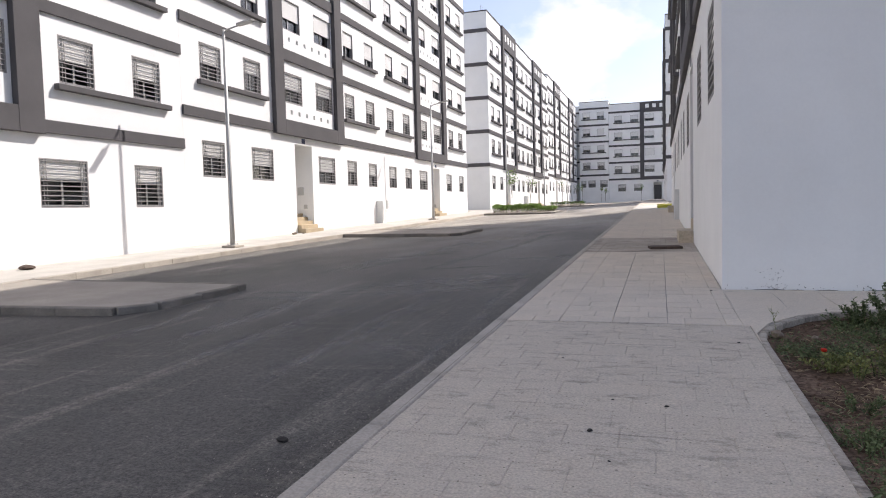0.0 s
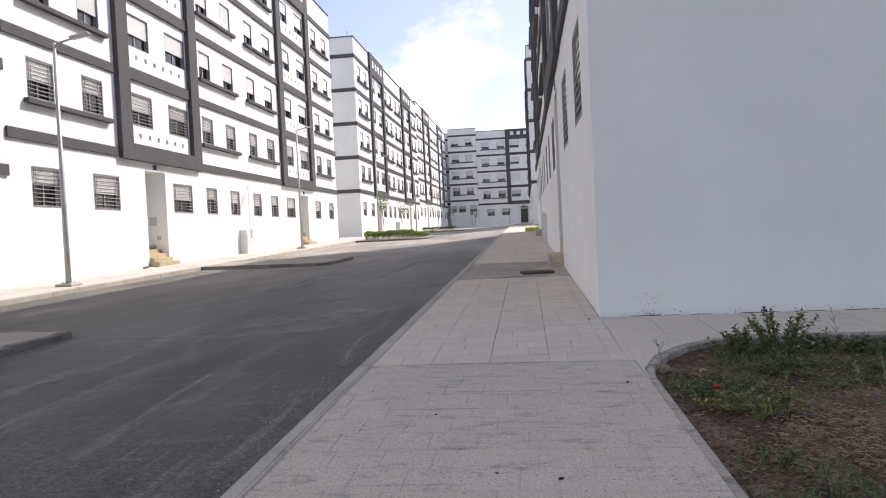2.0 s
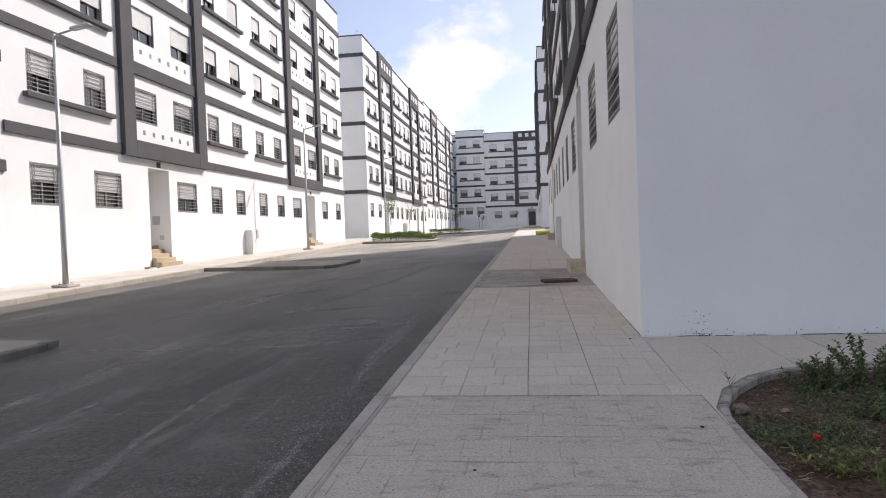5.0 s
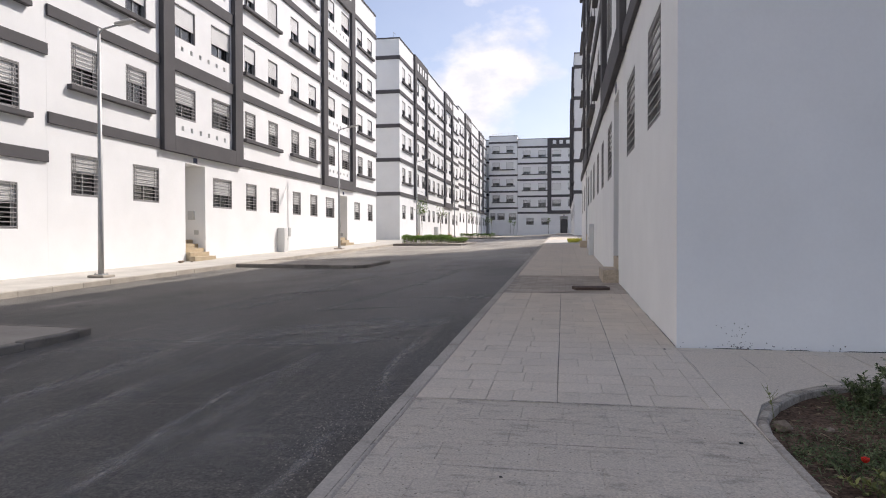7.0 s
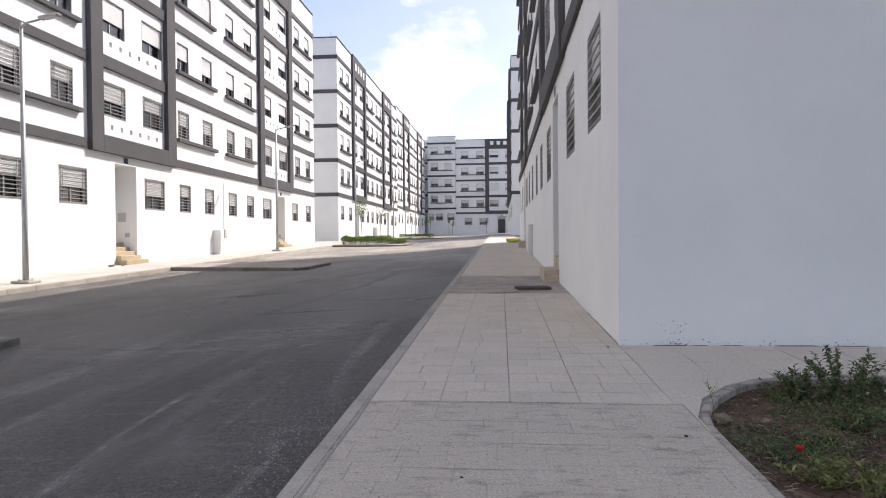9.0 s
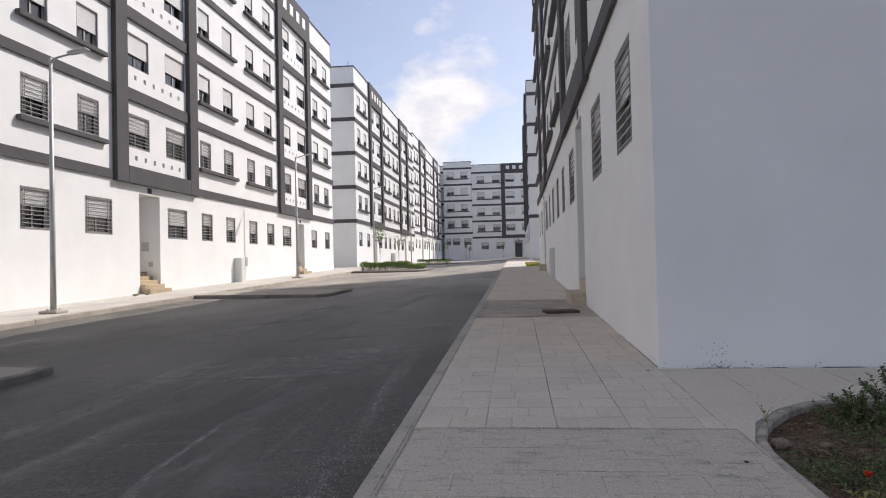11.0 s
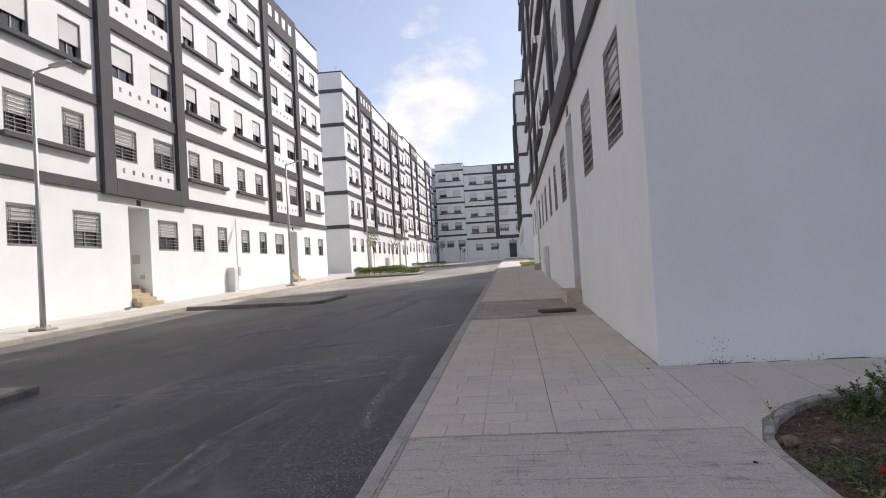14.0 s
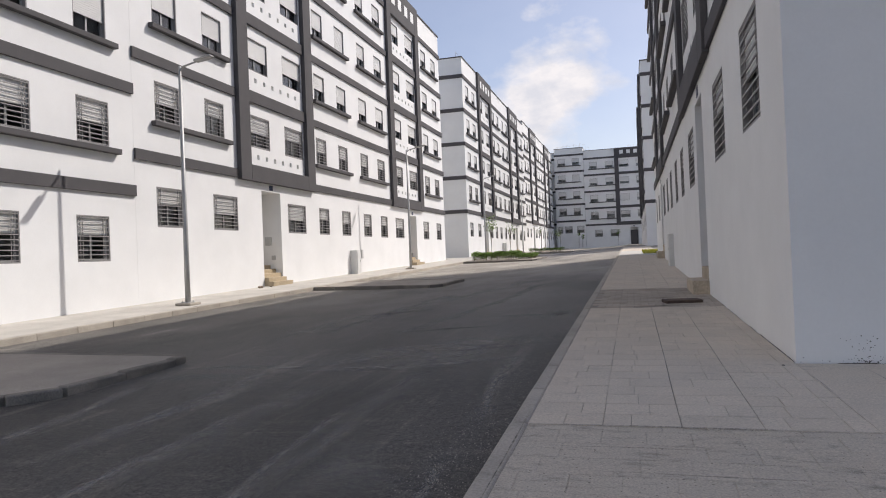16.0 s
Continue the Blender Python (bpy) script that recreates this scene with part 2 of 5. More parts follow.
JOINT = material("grey_joint_mortar", (0.34, 0.31, 0.27), 0.95, 0.25, 60, 0.2, 4, 0.3, spec=0.1)
KERB = material("kerb_concrete", (0.43, 0.385, 0.325), 0.9, 0.15, 60, 0.18, 1.4, 0.4, 50, random_amount=0.08)
ISLAND = material("island_concrete", (0.37, 0.33, 0.28), 0.92, 0.15, 60, 0.16, 0.9, 0.4, 50)
LPAVE = material("pale_left_pavement", (0.50, 0.47, 0.42), 0.92, 0.10, 60, 0.14, 1.0, 0.3, 50, random_amount=0.06)
EDGEM = material("soiled_edging_concrete", (0.40, 0.35, 0.29), 0.92, 0.2, 60, 0.2, 3, 0.4, random_amount=0.06, patches=(4.0, 0.5, 0.5))
DKERB = material("dark_stained_kerb", (0.21, 0.19, 0.165), 0.92, 0.2, 60, 0.25, 2, 0.4, random_amount=0.15)
STEPM = material("beige_stone_step", (0.46, 0.37, 0.25), 0.7, 0.10, 40, 0.15, 4, 0.15, random_amount=0.06)
# the same beige step stone, toned greyer for the steps in shade
STEP_SHADE = material("beige_step_in_shade", (0.50, 0.42, 0.32), 0.8, 0.12, 40, 0.18, 5, 0.2, random_amount=0.06)
GRIT = material("pale_grit", (0.30, 0.275, 0.245), 0.95, 0.2, 50, 0.2, 8, 0.3, random_amount=0.35)
SOIL = material("dry_brown_soil", (0.122, 0.08, 0.055), 0.98, 0.55, 38, 0.3, 3.5, 1.0, 30, spec=0.05, tint=(0.165, 0.112, 0.08))
CRUMB = material("soil_crumb", (0.135, 0.086, 0.06), 0.98, 0.3, 45, 0.3, 3.5, 0.5, 30, random_amount=0.5, spec=0.05)
RUST = material("rusty_plate", (0.10, 0.07, 0.055), 0.85, 0.25, 60, 0.25, 6, 0.3)
BRICKP = material("brown_grey_paver", (0.42, 0.36, 0.295), 0.92, 0.15, 60, 0.15, 2, 0.4, random_amount=0.1)
STRAW = material("dry_straw", (0.35, 0.265, 0.17), 0.9, 0.1, 30, 0.2, 5, 0.0, random_amount=0.35, spec=0.1)
LEAF = material("weed_leaf", (0.125, 0.155, 0.07), 0.75, 0.1, 30, 0.2, 5, 0.0, random_amount=0.45, spec=0.2)
LEAFY = material("yellow_green_leaf", (0.20, 0.21, 0.075), 0.75, 0.1, 30, 0.2, 5, 0.0, random_amount=0.4, spec=0.2)
HEDGE = material("hedge_leaf", (0.20, 0.31, 0.08), 0.7, 0.1, 20, 0.2, 3, 0.0, random_amount=0.5, spec=0.2)
BARK = material("young_bark", (0.16, 0.13, 0.10), 0.9, 0.2, 40, 0.2, 5, 0.2)
POPPY = material("red_poppy_petal", (0.62, 0.028, 0.012), 0.6, 0.05, 60, 0.1, 20, 0.0)
PETAL = material("pale_weed_flower", (0.6, 0.6, 0.55), 0.7, 0.05, 60, 0.1, 20, 0.0)
STONE = material("loose_stone", (0.27, 0.21, 0.16), 0.95, 0.2, 50, 0.2, 8, 0.5, random_amount=0.25)
BLACKB = material("dark_litter", (0.03, 0.027, 0.024), 0.9, 0.2, 50, 0.2, 8, 0.2)
BOXM = material("white_meter_box", (0.70, 0.70, 0.68), 0.5, 0.03, 30, 0.05, 2, 0.03)
GREYBOX = material("grey_plastic_box", (0.50, 0.50, 0.49), 0.5, 0.03, 30, 0.05, 4, 0.03)
BLUE = material("blue_number_plate", (0.03, 0.04, 0.09), 0.5, 0.03, 30, 0.05, 4, 0.0)
YELLOW = material("yellow_green_grass", (0.30, 0.30, 0.04), 0.9, 0.2, 20, 0.25, 3, 0.0, random_amount=0.3)
SUNPAVE = material("sunlit_paving_tone", (0.52, 0.50, 0.46), 0.9, 0.06, 40, 0.08, 1.5, 0.2)


def glass_material():
    m = bpy.data.materials.new("window_glass")
    m.use_nodes = True
    b = m.node_tree.nodes["Principled BSDF"]
    b.inputs["Base Color"].default_value = (0.55, 0.58, 0.58, 1)
    b.inputs["Roughness"].default_value, b.inputs["Transmission Weight"].default_value, b.inputs["IOR"].default_value = 0.03, 1.0, 1.45
    return m


GLASS = glass_material()


# ---- mesh helpers ----
def mesh_of(name, bm, mat, smooth=False):
    me = bpy.data.meshes.new(name)
    bmesh.ops.recalc_face_normals(bm, faces=bm.faces)
    bm.to_mesh(me)
    bm.free()
    me.materials.append(mat)
    if smooth:
        me.polygons.foreach_set("use_smooth", [True] * len(me.polygons))
    return me


def raw_mesh(name, verts, faces, mat):
    me = bpy.data.meshes.new(name)
    me.from_pydata(verts, [], faces)
    me.materials.append(mat)
    me.update()
    return me


def child(name, data, parent, m=None, label=""):
    ob = new(name, data)
    ob.parent = parent
    if m is not None:
        ob.matrix_basis = m
    if label:
        ob["label"] = label
    return ob


def part(name, bm, mat, parent, label="", smooth=False):
    return child(name, mesh_of(name, bm, mat, smooth), parent, None, label)


def box(bm, x0, x1, y0, y1, z0, z1, bevel=0.0):
    r = bmesh.ops.create_cube(bm, size=1.0, matrix=Matrix.Translation(((x0 + x1) / 2, (y0 + y1) / 2, (z0 + z1) / 2)) @ Matrix.Diagonal((x1 - x0, y1 - y0, z1 - z0, 1)))
    if bevel:
        bmesh.ops.bevel(bm, geom=list({e for v in r["verts"] for e in v.link_edges}), offset=bevel, segments=1, affect="EDGES")
    return bm


def boxes(rows, bevel=0.0):
    bm = bmesh.new()
    for r in rows:
        box(bm, *r, bevel=bevel)
    return bm


def tube(bm, points, radii, sides=8):
    rings = []
    for i, p in enumerate(points):
        p = Vector(p)
        a = Vector(points[min(i + 1, len(points) - 1)]) - Vector(points[max(i - 1, 0)])
        q = a.to_track_quat("Z", "Y")
        rings.append([bm.verts.new(p + q @ Vector((radii[i] * math.cos(2 * math.pi * k / sides), radii[i] * math.sin(2 * math.pi * k / sides), 0))) for k in range(sides)])
    for a, b in zip(rings, rings[1:]):
        for k in range(sides):
            bm.faces.new((a[k], a[(k + 1) % sides], b[(k + 1) % sides], b[k]))
    bm.faces.new(rings[0][::-1])
    bm.faces.new(rings[-1])


def thing(name, m, label, category, group="", kind=""):
    return tagged(placed(new(name), m), label, category, group, kind)


def placed(ob, m):
    ob.matrix_basis = m
    return ob


# ---- levels of the place ----
def rise(y, s):
    """The street climbs to about 60 m and then runs nearly level."""
    return s * min(y, 60.0) + 0.010 * max(0.0, min(y, 140.0) - 60.0) if y > -40 else -40 * s


def right_level(y):
    return rise(y, 0.024)


def left_level(y):
    return rise(y, 0.022) - 0.17


KERB_R, KERB_L = 0.0, -10.3
WALL_R, WALL_L = 2.104, -13.044


def road_level(x, y):
    k = min(1.0, max(0.0, x / -6.0))
    return (right_level(y) - 0.13) * (1 - k) + (left_level(y) - 0.13) * k


def slab(name, outline, level, thick, mat, label, category, step=2.0, kind="structure"):
    """A slab with a given outline whose top follows a level along the street."""
    bm = bmesh.new()
    f = bm.faces.new([bm.verts.new((x, y, 0)) for x, y in outline])
    ys = [p[1] for p in outline]
    y = math.floor(min(ys) / step) * step + step
    while y < max(ys):
        bmesh.ops.bisect_plane(bm, geom=bm.verts[:] + bm.edges[:] + bm.faces[:], plane_co=(0, y, 0), plane_no=(0, 1, 0))
        y += step
    r = bmesh.ops.extrude_face_region(bm, geom=bm.faces[:])
    up = {v for v in r["geom"] if isinstance(v, bmesh.types.BMVert)}
    for v in bm.verts:
        v.co.z = level(v.co.y) - (0 if v in up else thick)
    return tagged(new(name, mesh_of(name, bm, mat)), label, category, "", kind)


# ---- ground ----
def build_ground():
    xs = [-900, -300, -60, KERB_L, -8, -5, -2.5, 0.0, 3, 20, 60, 300, 900]
    ys = [-900, -300, -40, -20, -10, -5, 0, 5, 10, 15, 20, 25, 30, 35, 40, 45, 50, 55, 60, 70, 80, 100, 120, 140, 300, 900]
    vs = [(x, y, road_level(x, y)) for y in ys for x in xs]
    w = len(xs)
    fs = [(j * w + i, j * w + i + 1, (j + 1) * w + i + 1, (j + 1) * w + i) for j in range(len(ys) - 1) for i in range(w - 1)]
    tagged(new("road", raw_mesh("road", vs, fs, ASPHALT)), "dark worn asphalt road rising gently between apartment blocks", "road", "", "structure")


build_ground()
slab("pavement_left", [(KERB_L - 0.15, -30), (KERB_L - 0.15, 128), (WALL_L + 0.3, 128), (WALL_L + 0.3, 57.5), (WALL_L - 8, 57.5), (WALL_L - 8, 53.5), (WALL_L - 0.2, 53.5), (WALL_L - 0.2, -30)], left_level, 0.4, LPAVE, "pale dusty concrete pavement along the sunlit block", "pavement")


# ---- apartment blocks ----
WINDOW_MESHES = {}


def window_meshes(w, h, kind, drop):
    key = (round(w, 2), round(h, 2), kind, drop)
    if key in WINDOW_MESHES:
        return WINDOW_MESHES[key]
    t = 0.03
    lining = boxes([(0, t, 0.004, 0.24, 0, h), (w - t, w, 0.004, 0.24, 0, h), (t, w - t, 0.004, 0.24, h - t, h), (t, w - t, 0.004, 0.24, 0, t)])
    fr = boxes([(t, t + 0.05, 0.12, 0.17, t, h - t), (w - t - 0.05, w - t, 0.12, 0.17, t, h - t), (t + 0.05, w - t - 0.05, 0.12, 0.17, h - t - 0.05, h - t), (t + 0.05, w - t - 0.05, 0.12, 0.17, t, t + 0.05), (w / 2 - 0.03, w / 2 + 0.03, 0.115, 0.165, t + 0.05, h - t - 0.05)])
    pane = boxes([(t + 0.05, w - t - 0.05, 0.143, 0.149, t + 0.05, h - t - 0.05)])
    hh = (h - 2 * t) * drop
    n = max(4, int(hh / 0.06))
    sh = bmesh.new()
    prof = []
    for k in range(n):
        z0, dz = h - t - hh + k * hh / n, hh / n
        prof += [(0.062, z0), (0.055, z0 + dz * 0.12), (0.055, z0 + dz * 0.88), (0.062, z0 + dz)]
    prof += [(0.085, h - t), (0.085, h - t - hh)]
    ends = [[sh.verts.new((x, y, z)) for y, z in prof] for x in (t + 0.004, w - t - 0.004)]
    m_ = len(prof)
    for k in range(m_):
        sh.faces.new((ends[0][k], ends[0][(k + 1) % m_], ends[1][(k + 1) % m_], ends[1][k]))
    sh.faces.new(ends[0])
    sh.faces.new(ends[1][::-1])
    bmesh.ops.remove_doubles(sh, verts=sh.verts[:], dist=0.0005)
    out = [mesh_of("window_frame", fr, ALU), mesh_of("lining", lining, REVEAL), mesh_of("pane", pane, GLASS), mesh_of("shutter", sh, SHUTTER), None]
    if kind == "grille":
        g = bmesh.new()
        nb = 10
        for k in range(nb):
            zz = 0.06 + (h - 0.12) * k / (nb - 1)
            box(g, 0.004, w - 0.004, 0.004, 0.02, zz - 0.012, zz + 0.012)
        for xx in (0.03, 0.13, 0.22, w - 0.22, w - 0.13, w - 0.03):
            box(g, xx - 0.008, xx + 0.008, 0.0195, 0.034, 0.01, h - 0.01)
        out[4] = mesh_of("grille", g, GRILLE)
    WINDOW_MESHES[key] = out
    return out


def add_window(parent, u, z, w, h, kind, rnd):
    drop = rnd.choice((0.42, 0.5, 0.55)) if kind == "grille" else rnd.choice((0.55, 0.6, 0.66, 0.6, 1.0 if rnd.random() < 0.15 else 0.62))
    fr, li, pa, sh, gr = window_meshes(w, h, kind, drop)
    ob = child("window", fr, parent, pose(u, 0, z))
    child("lining", li, ob)
    child("pane", pa, ob)
    child("shutter", sh, ob, None, "white roller shutter let halfway down")
    if gr:
        child("grille", gr, ob, None, "grey steel burglar grille")


def shell(bm, u0, u1, z0, z1, holes, deep=0.25):
    """A wall of thickness deep with openings (a, b, c, d) through it, its outer face at y = 0."""
    holes = [tuple(round(v, 3) for v in h) for h in holes]
    u0, u1, z0, z1 = (round(v, 3) for v in (u0, u1, z0, z1))
    us = sorted({u0, u1, *(v for h in holes for v in h[:2])})
    zs = sorted({z0, z1, *(v for h in holes for v in h[2:])})
    cache = {}

    def vert(u, y, z):
        k = (round(u, 4), y, round(z, 4))
        if k not in cache:
            cache[k] = bm.verts.new((u, y, z))
        return cache[k]
    for a, b in zip(us, us[1:]):
        for c, d in zip(zs, zs[1:]):
            if any(h[0] < (a + b) / 2 < h[1] and h[2] < (c + d) / 2 < h[3] for h in holes):
                continue
            bm.faces.new((vert(a, 0, c), vert(b, 0, c), vert(b, 0, d), vert(a, 0, d)))
            bm.faces.new((vert(a, deep, d), vert(b, deep, d), vert(b, deep, c), vert(a, deep, c)))
    for a, b, c, d in holes:
        for p, q in (((a, c), (b, c)), ((b, c), (b, d)), ((b, d), (a, d)), ((a, d), (a, c))):
            bm.faces.new((vert(p[0], 0, p[1]), vert(p[0], deep, p[1]), vert(q[0], deep, q[1]), vert(q[0], 0, q[1])))
    for u in (u0, u1):
        bm.faces.new((vert(u, 0, z0), vert(u, deep, z0), vert(u, deep, z1), vert(u, 0, z1)))
    bm.faces.new((vert(u0, 0, z1), vert(u1, 0, z1), vert(u1, deep, z1), vert(u0, deep, z1)))


def block(m, u0, u1, depth, base, zb, pairs, bays, low, doors, label, seed, wrap=(False, False), floors=4, storey=3.0, steps=None, low_z=(-2.02, -0.77), crown=True, parapet=1.75, proud=0.19):
    """A five-storey block. pairs: (a, b) window pairs on the upper floors; bays: (a, b) framed projecting bays; low: ground floor windows; doors: entrance recesses; zb: underside of the lowest band."""
    rnd = random.Random(seed)
    top = zb + storey * floors + parapet
    house = thing("apartment_block", m, label, "apartment block")
    holes, wins, ops = [], [], []
    for a, b in low:
        wins.append((a, zb + low_z[0], b - a, low_z[1] - low_z[0], "grille"))
    for k in range(floors):
        z = zb + 1.28 + storey * k
        kind = "grille" if k == 0 else "plain"
        for pr in pairs:
            for a, b in pr:
                wins.append((a, z, b - a, 1.24, kind))
        for a, b in bays:
            i0, i1 = a + 0.75, b - 0.75
            wins.append((i0 + 0.06, z, 1.62, 1.24, kind))
            wins.append((i1 - 1.68, z, 1.62, 1.24, kind))
            n = 6
            for j in range(n):
                u = i0 + 0.75 + (i1 - i0 - 1.35) * j / (n - 1)
                ops.append((u - 0.085, u + 0.085, z - 0.44, z - 0.26))
    holes = [(u, u + w, z, z + h) for u, z, w, h, _ in wins] + ops
    for a, b, z0, z1 in doors:
        holes.append((a, b, z0, z1))
    bm = bmesh.new()
    shell(bm, u0, u1, base, top, holes)
    child("wall", mesh_of("wall", bm, WHITE), house)
    part("end_wall", boxes([(u0, u0 + 0.25, 0.25, depth, base, top)]), WHITE, house)
    part("end_wall", boxes([(u1 - 0.25, u1, 0.25, depth, base, top)]), WHITE, house)
    part("back_wall", boxes([(u0 + 0.25, u1 - 0.25, depth - 0.25, depth, base, top)]), WHITE, house)
    part("roof", boxes([(u0 + 0.25, u1 - 0.25, 0.25, depth - 0.25, top - 1.3, top - 1.05)]), WHITE, house)
    part("coping", boxes([(u0 - 0.04, u1 + 0.04, -0.05, 0.3, top, top + 0.10), (u0 - 0.04, u0 + 0.3, 0.3, depth, top, top + 0.10), (u1 - 0.3, u1 + 0.04, 0.3, depth, top, top + 0.10)]), DARK, house, "dark painted parapet coping")
    # bands between the bays
    cuts = sorted(bays)
    spans, s = [], u0
    for a, b in cuts:
        spans.append((s, a))
        s = b
    spans.append((s, u1))
    for k in range(floors + 1):
        z = zb + storey * k
        for i, (a, b) in enumerate(spans):
            if b - a < 0.05:
                continue
            part("band", boxes([(a + (0 if i else -0.004), b, -0.07, -0.001, z, z + 0.32)], 0.008), DARK, house, "dark grey painted band")
        for side, on in enumerate(wrap):
            if on:
                uu = (u0 - 0.07, u0 - 0.001) if side == 0 else (u1 + 0.001, u1 + 0.07)
                part("band", boxes([(*uu, -0.07, depth, z, z + 0.32)], 0.008), DARK, house, "dark grey painted band")
    # framed bays
    for a, b in bays:
        zt = top + 0.12 if crown else zb + storey * floors
        part("pilaster", boxes([(a, a + 0.72, -proud, -0.001, zb - 0.05, zt)], 0.01), DARK, house, "dark grey painted pilaster")
        part("pilaster", boxes([(b - 0.72, b, -proud, -0.001, zb - 0.05, zt)], 0.01), DARK, house, "dark grey painted pilaster")
        part("beam", boxes([(a + 0.72, b - 0.72, -proud, -0.001, zb - 0.05, zb + 0.56)], 0.01), DARK, house, "dark grey painted beam")
        for k in range(1, floors):
            z = zb + storey * k
            part("beam", boxes([(a + 0.72, b - 0.72, -proud * 0.53, -0.001, z, z + 0.45)], 0.01), DARK, house, "dark grey painted beam")
        z = zb + storey * floors
        part("crown", boxes([(a + 0.72, b - 0.72, -proud, -0.001, z - 0.1, zt)], 0.01), DARK, house, "dark grey painted crown")
        for j in range(4):
            u = a + 0.95 + (b - a - 1.9 - 0.62) * j / 3
            part("white_panel", boxes([(u, u + 0.62, -proud - 0.005, -proud + 0.001, z + 0.62, z + 1.28)]), WHITE, house, "white painted square")
    for pr in pairs:
        a, b = pr[0][0] - 0.18, pr[-1][1] + 0.3
        for k in range(floors):
            z = zb + 1.28 + storey * k
            part("sill", boxes([(a, b, -0.17, -0.001, z - 0.17, z - 0.02)], 0.012), DARK, house, "dark grey painted sill")
    for j in range(5):
        u = u0 + 0.6 + (u1 - u0 - 1.2) * j / 4 + rnd.uniform(-0.3, 0.3)
        bm = bmesh.new()
        tube(bm, [(u, 0.6, top - 1.05), (u, 0.6, top + rnd.uniform(0.4, 0.9)), (u + rnd.uniform(0.6, 1.1), 0.6, top + rnd.uniform(0.4, 0.8))], [0.02, 0.02, 0.018], 5)
        part("roof_rod", bm, METAL, house, "thin bent metal rod on the roof")
    for w in wins:
        add_window(house, *w, rnd)
    for a, b, z0, z1 in doors:
        recess(house, a, b, z0, z1)
    return house


def recess(house, a, b, z0, z1):
    """An entrance recess behind its opening, with a metal door at the back."""
    d, t = 1.5, 0.12
    bm = boxes([(a - t, a - 0.002, 0.25, d, z0, z1 + t), (b + 0.002, b + t, 0.25, d, z0, z1 + t), (a, b, 0.25, d, z1 + 0.002, z1 + t), (a - t, b + t, d, d + t, z0, z1 + t)])
    part("entrance_recess", bm, WHITE, house, "white plastered entrance recess")
    ob = part("door", boxes([(a + 0.12, b - 0.12, d - 0.06, d - 0.01, z0 + 0.72, z1 - 0.5)], 0.008), DOORM, house, "dark grey metal entrance door")
    part("handle", boxes([(b - 0.3, b - 0.26, d - 0.12, d - 0.06, z0 + 1.6, z0 + 1.85)], 0.005), ALU, ob)
    part("meter_box", boxes([(b - 0.04, b + 0.001, 0.45, 0.75, z0 + 1.9, z0 + 2.25)], 0.006), GREYBOX, house, "grey meter box on the recess wall")
    part("intercom", boxes([(b - 0.03, b + 0.001, 0.3, 0.48, z0 + 1.3, z0 + 1.48)], 0.005), GREYBOX, house, "small grey intercom")
    part("number_plate", boxes([((a + b) / 2 - 0.14, (a + b) / 2 + 0.14, -0.012, -0.001, z1 + 0.06, z1 + 0.26)], 0.003), BLUE, house, "small dark blue house number plate")


def left_frame(x):
    return pose(x, 0, 0, 0, 0, 90)


# the long sunlit block, from the seam to its far end
S, B1_END = 18.1, 51.75
B1_PAIRS = [((19.07, 20.25), (21.59, 22.73)), ((30.03, 31.14), (32.51, 33.64)), ((35.34, 36.42), (37.84, 39.02)), ((47.07, 48.25), (49.53, 50.71))]
B1_LOW = [(19.02, 20.27), (21.91, 23.41), (27.15, 28.78), (30.1, 31.19), (32.65, 33.73), (35.48, 36.61), (38.03, 39.16), (40.57, 42.13), (46.28, 47.56), (49.53, 50.76)]
B1_BAYS = [(23.46, 29.53), (39.87, 46.08)]
B1_DOORS = [(25.09, 26.55, 0.1, 4.1), (43.07, 44.7, 0.1, 4.0)]
block(left_frame(WALL_L), S, B1_END, 12, -0.4, 4.45, B1_PAIRS, B1_BAYS, B1_LOW, B1_DOORS, "white five-storey apartment block with dark grey bands, in full sun", 1, (False, True), storey=2.97, low_z=(-1.95, -0.72))
# the lower near block
O = S
B0_PAIRS = [((O - 4.65, O - 3.5), (O - 2.1, O - 0.95)), ((O - 14.9, O - 13.7), (O - 12.3, O - 11.1)), ((O - 20.5, O - 19.3), (O - 17.9, O - 16.7))]
B0_LOW = [(O - 5.4, O - 3.9), (O - 2.2, O - 1.05), (O - 11.0, O - 9.6), (O - 14.9, O - 13.7), (O - 20.4, O - 19.2)]
block(left_frame(WALL_L), -30, S - 0.004, 12, -1.2, 3.36, B0_PAIRS, [(O - 11.7, O - 5.3)], B0_LOW, [(O - 8.9, O - 7.4, -0.3, 3.0)], "white apartment block with dark grey framed bay, stepped lower", 2, (False, False), storey=2.96, low_z=(-1.86, -0.63))


def mirrored(rows, c):
    return [tuple(sorted((c - b, c - a))) for a, b in rows]


# the next block beyond the gap, its bare end wall towards the street corner
B2_X, B2_Y, B_LONG = -12.95, 59.0, B1_END - S


def run_on(x, y0, dz, seed, ends, label):
    c = y0 + B1_END
    pr = [tuple(sorted(mirrored(p, c))) for p in B1_PAIRS]
    low_doors = [(a, b, 1.0, 4.45 + dz) for a, b in mirrored([d[:2] for d in B1_DOORS], c)]
    block(left_frame(x), y0, y0 + B_LONG, 12, 0.0, 4.95 + dz, pr, mirrored(B1_BAYS, c), mirrored(B1_LOW, c), low_doors, label, seed, ends, storey=2.95, parapet=1.78)


run_on(B2_X, B2_Y, 0.0, 3, (True, False), "white apartment block with a bare banded end wall")
run_on(B2_X, B2_Y + B_LONG + 0.01, 0.5, 4, (False, True), "white apartment block far down the street, stepped higher")

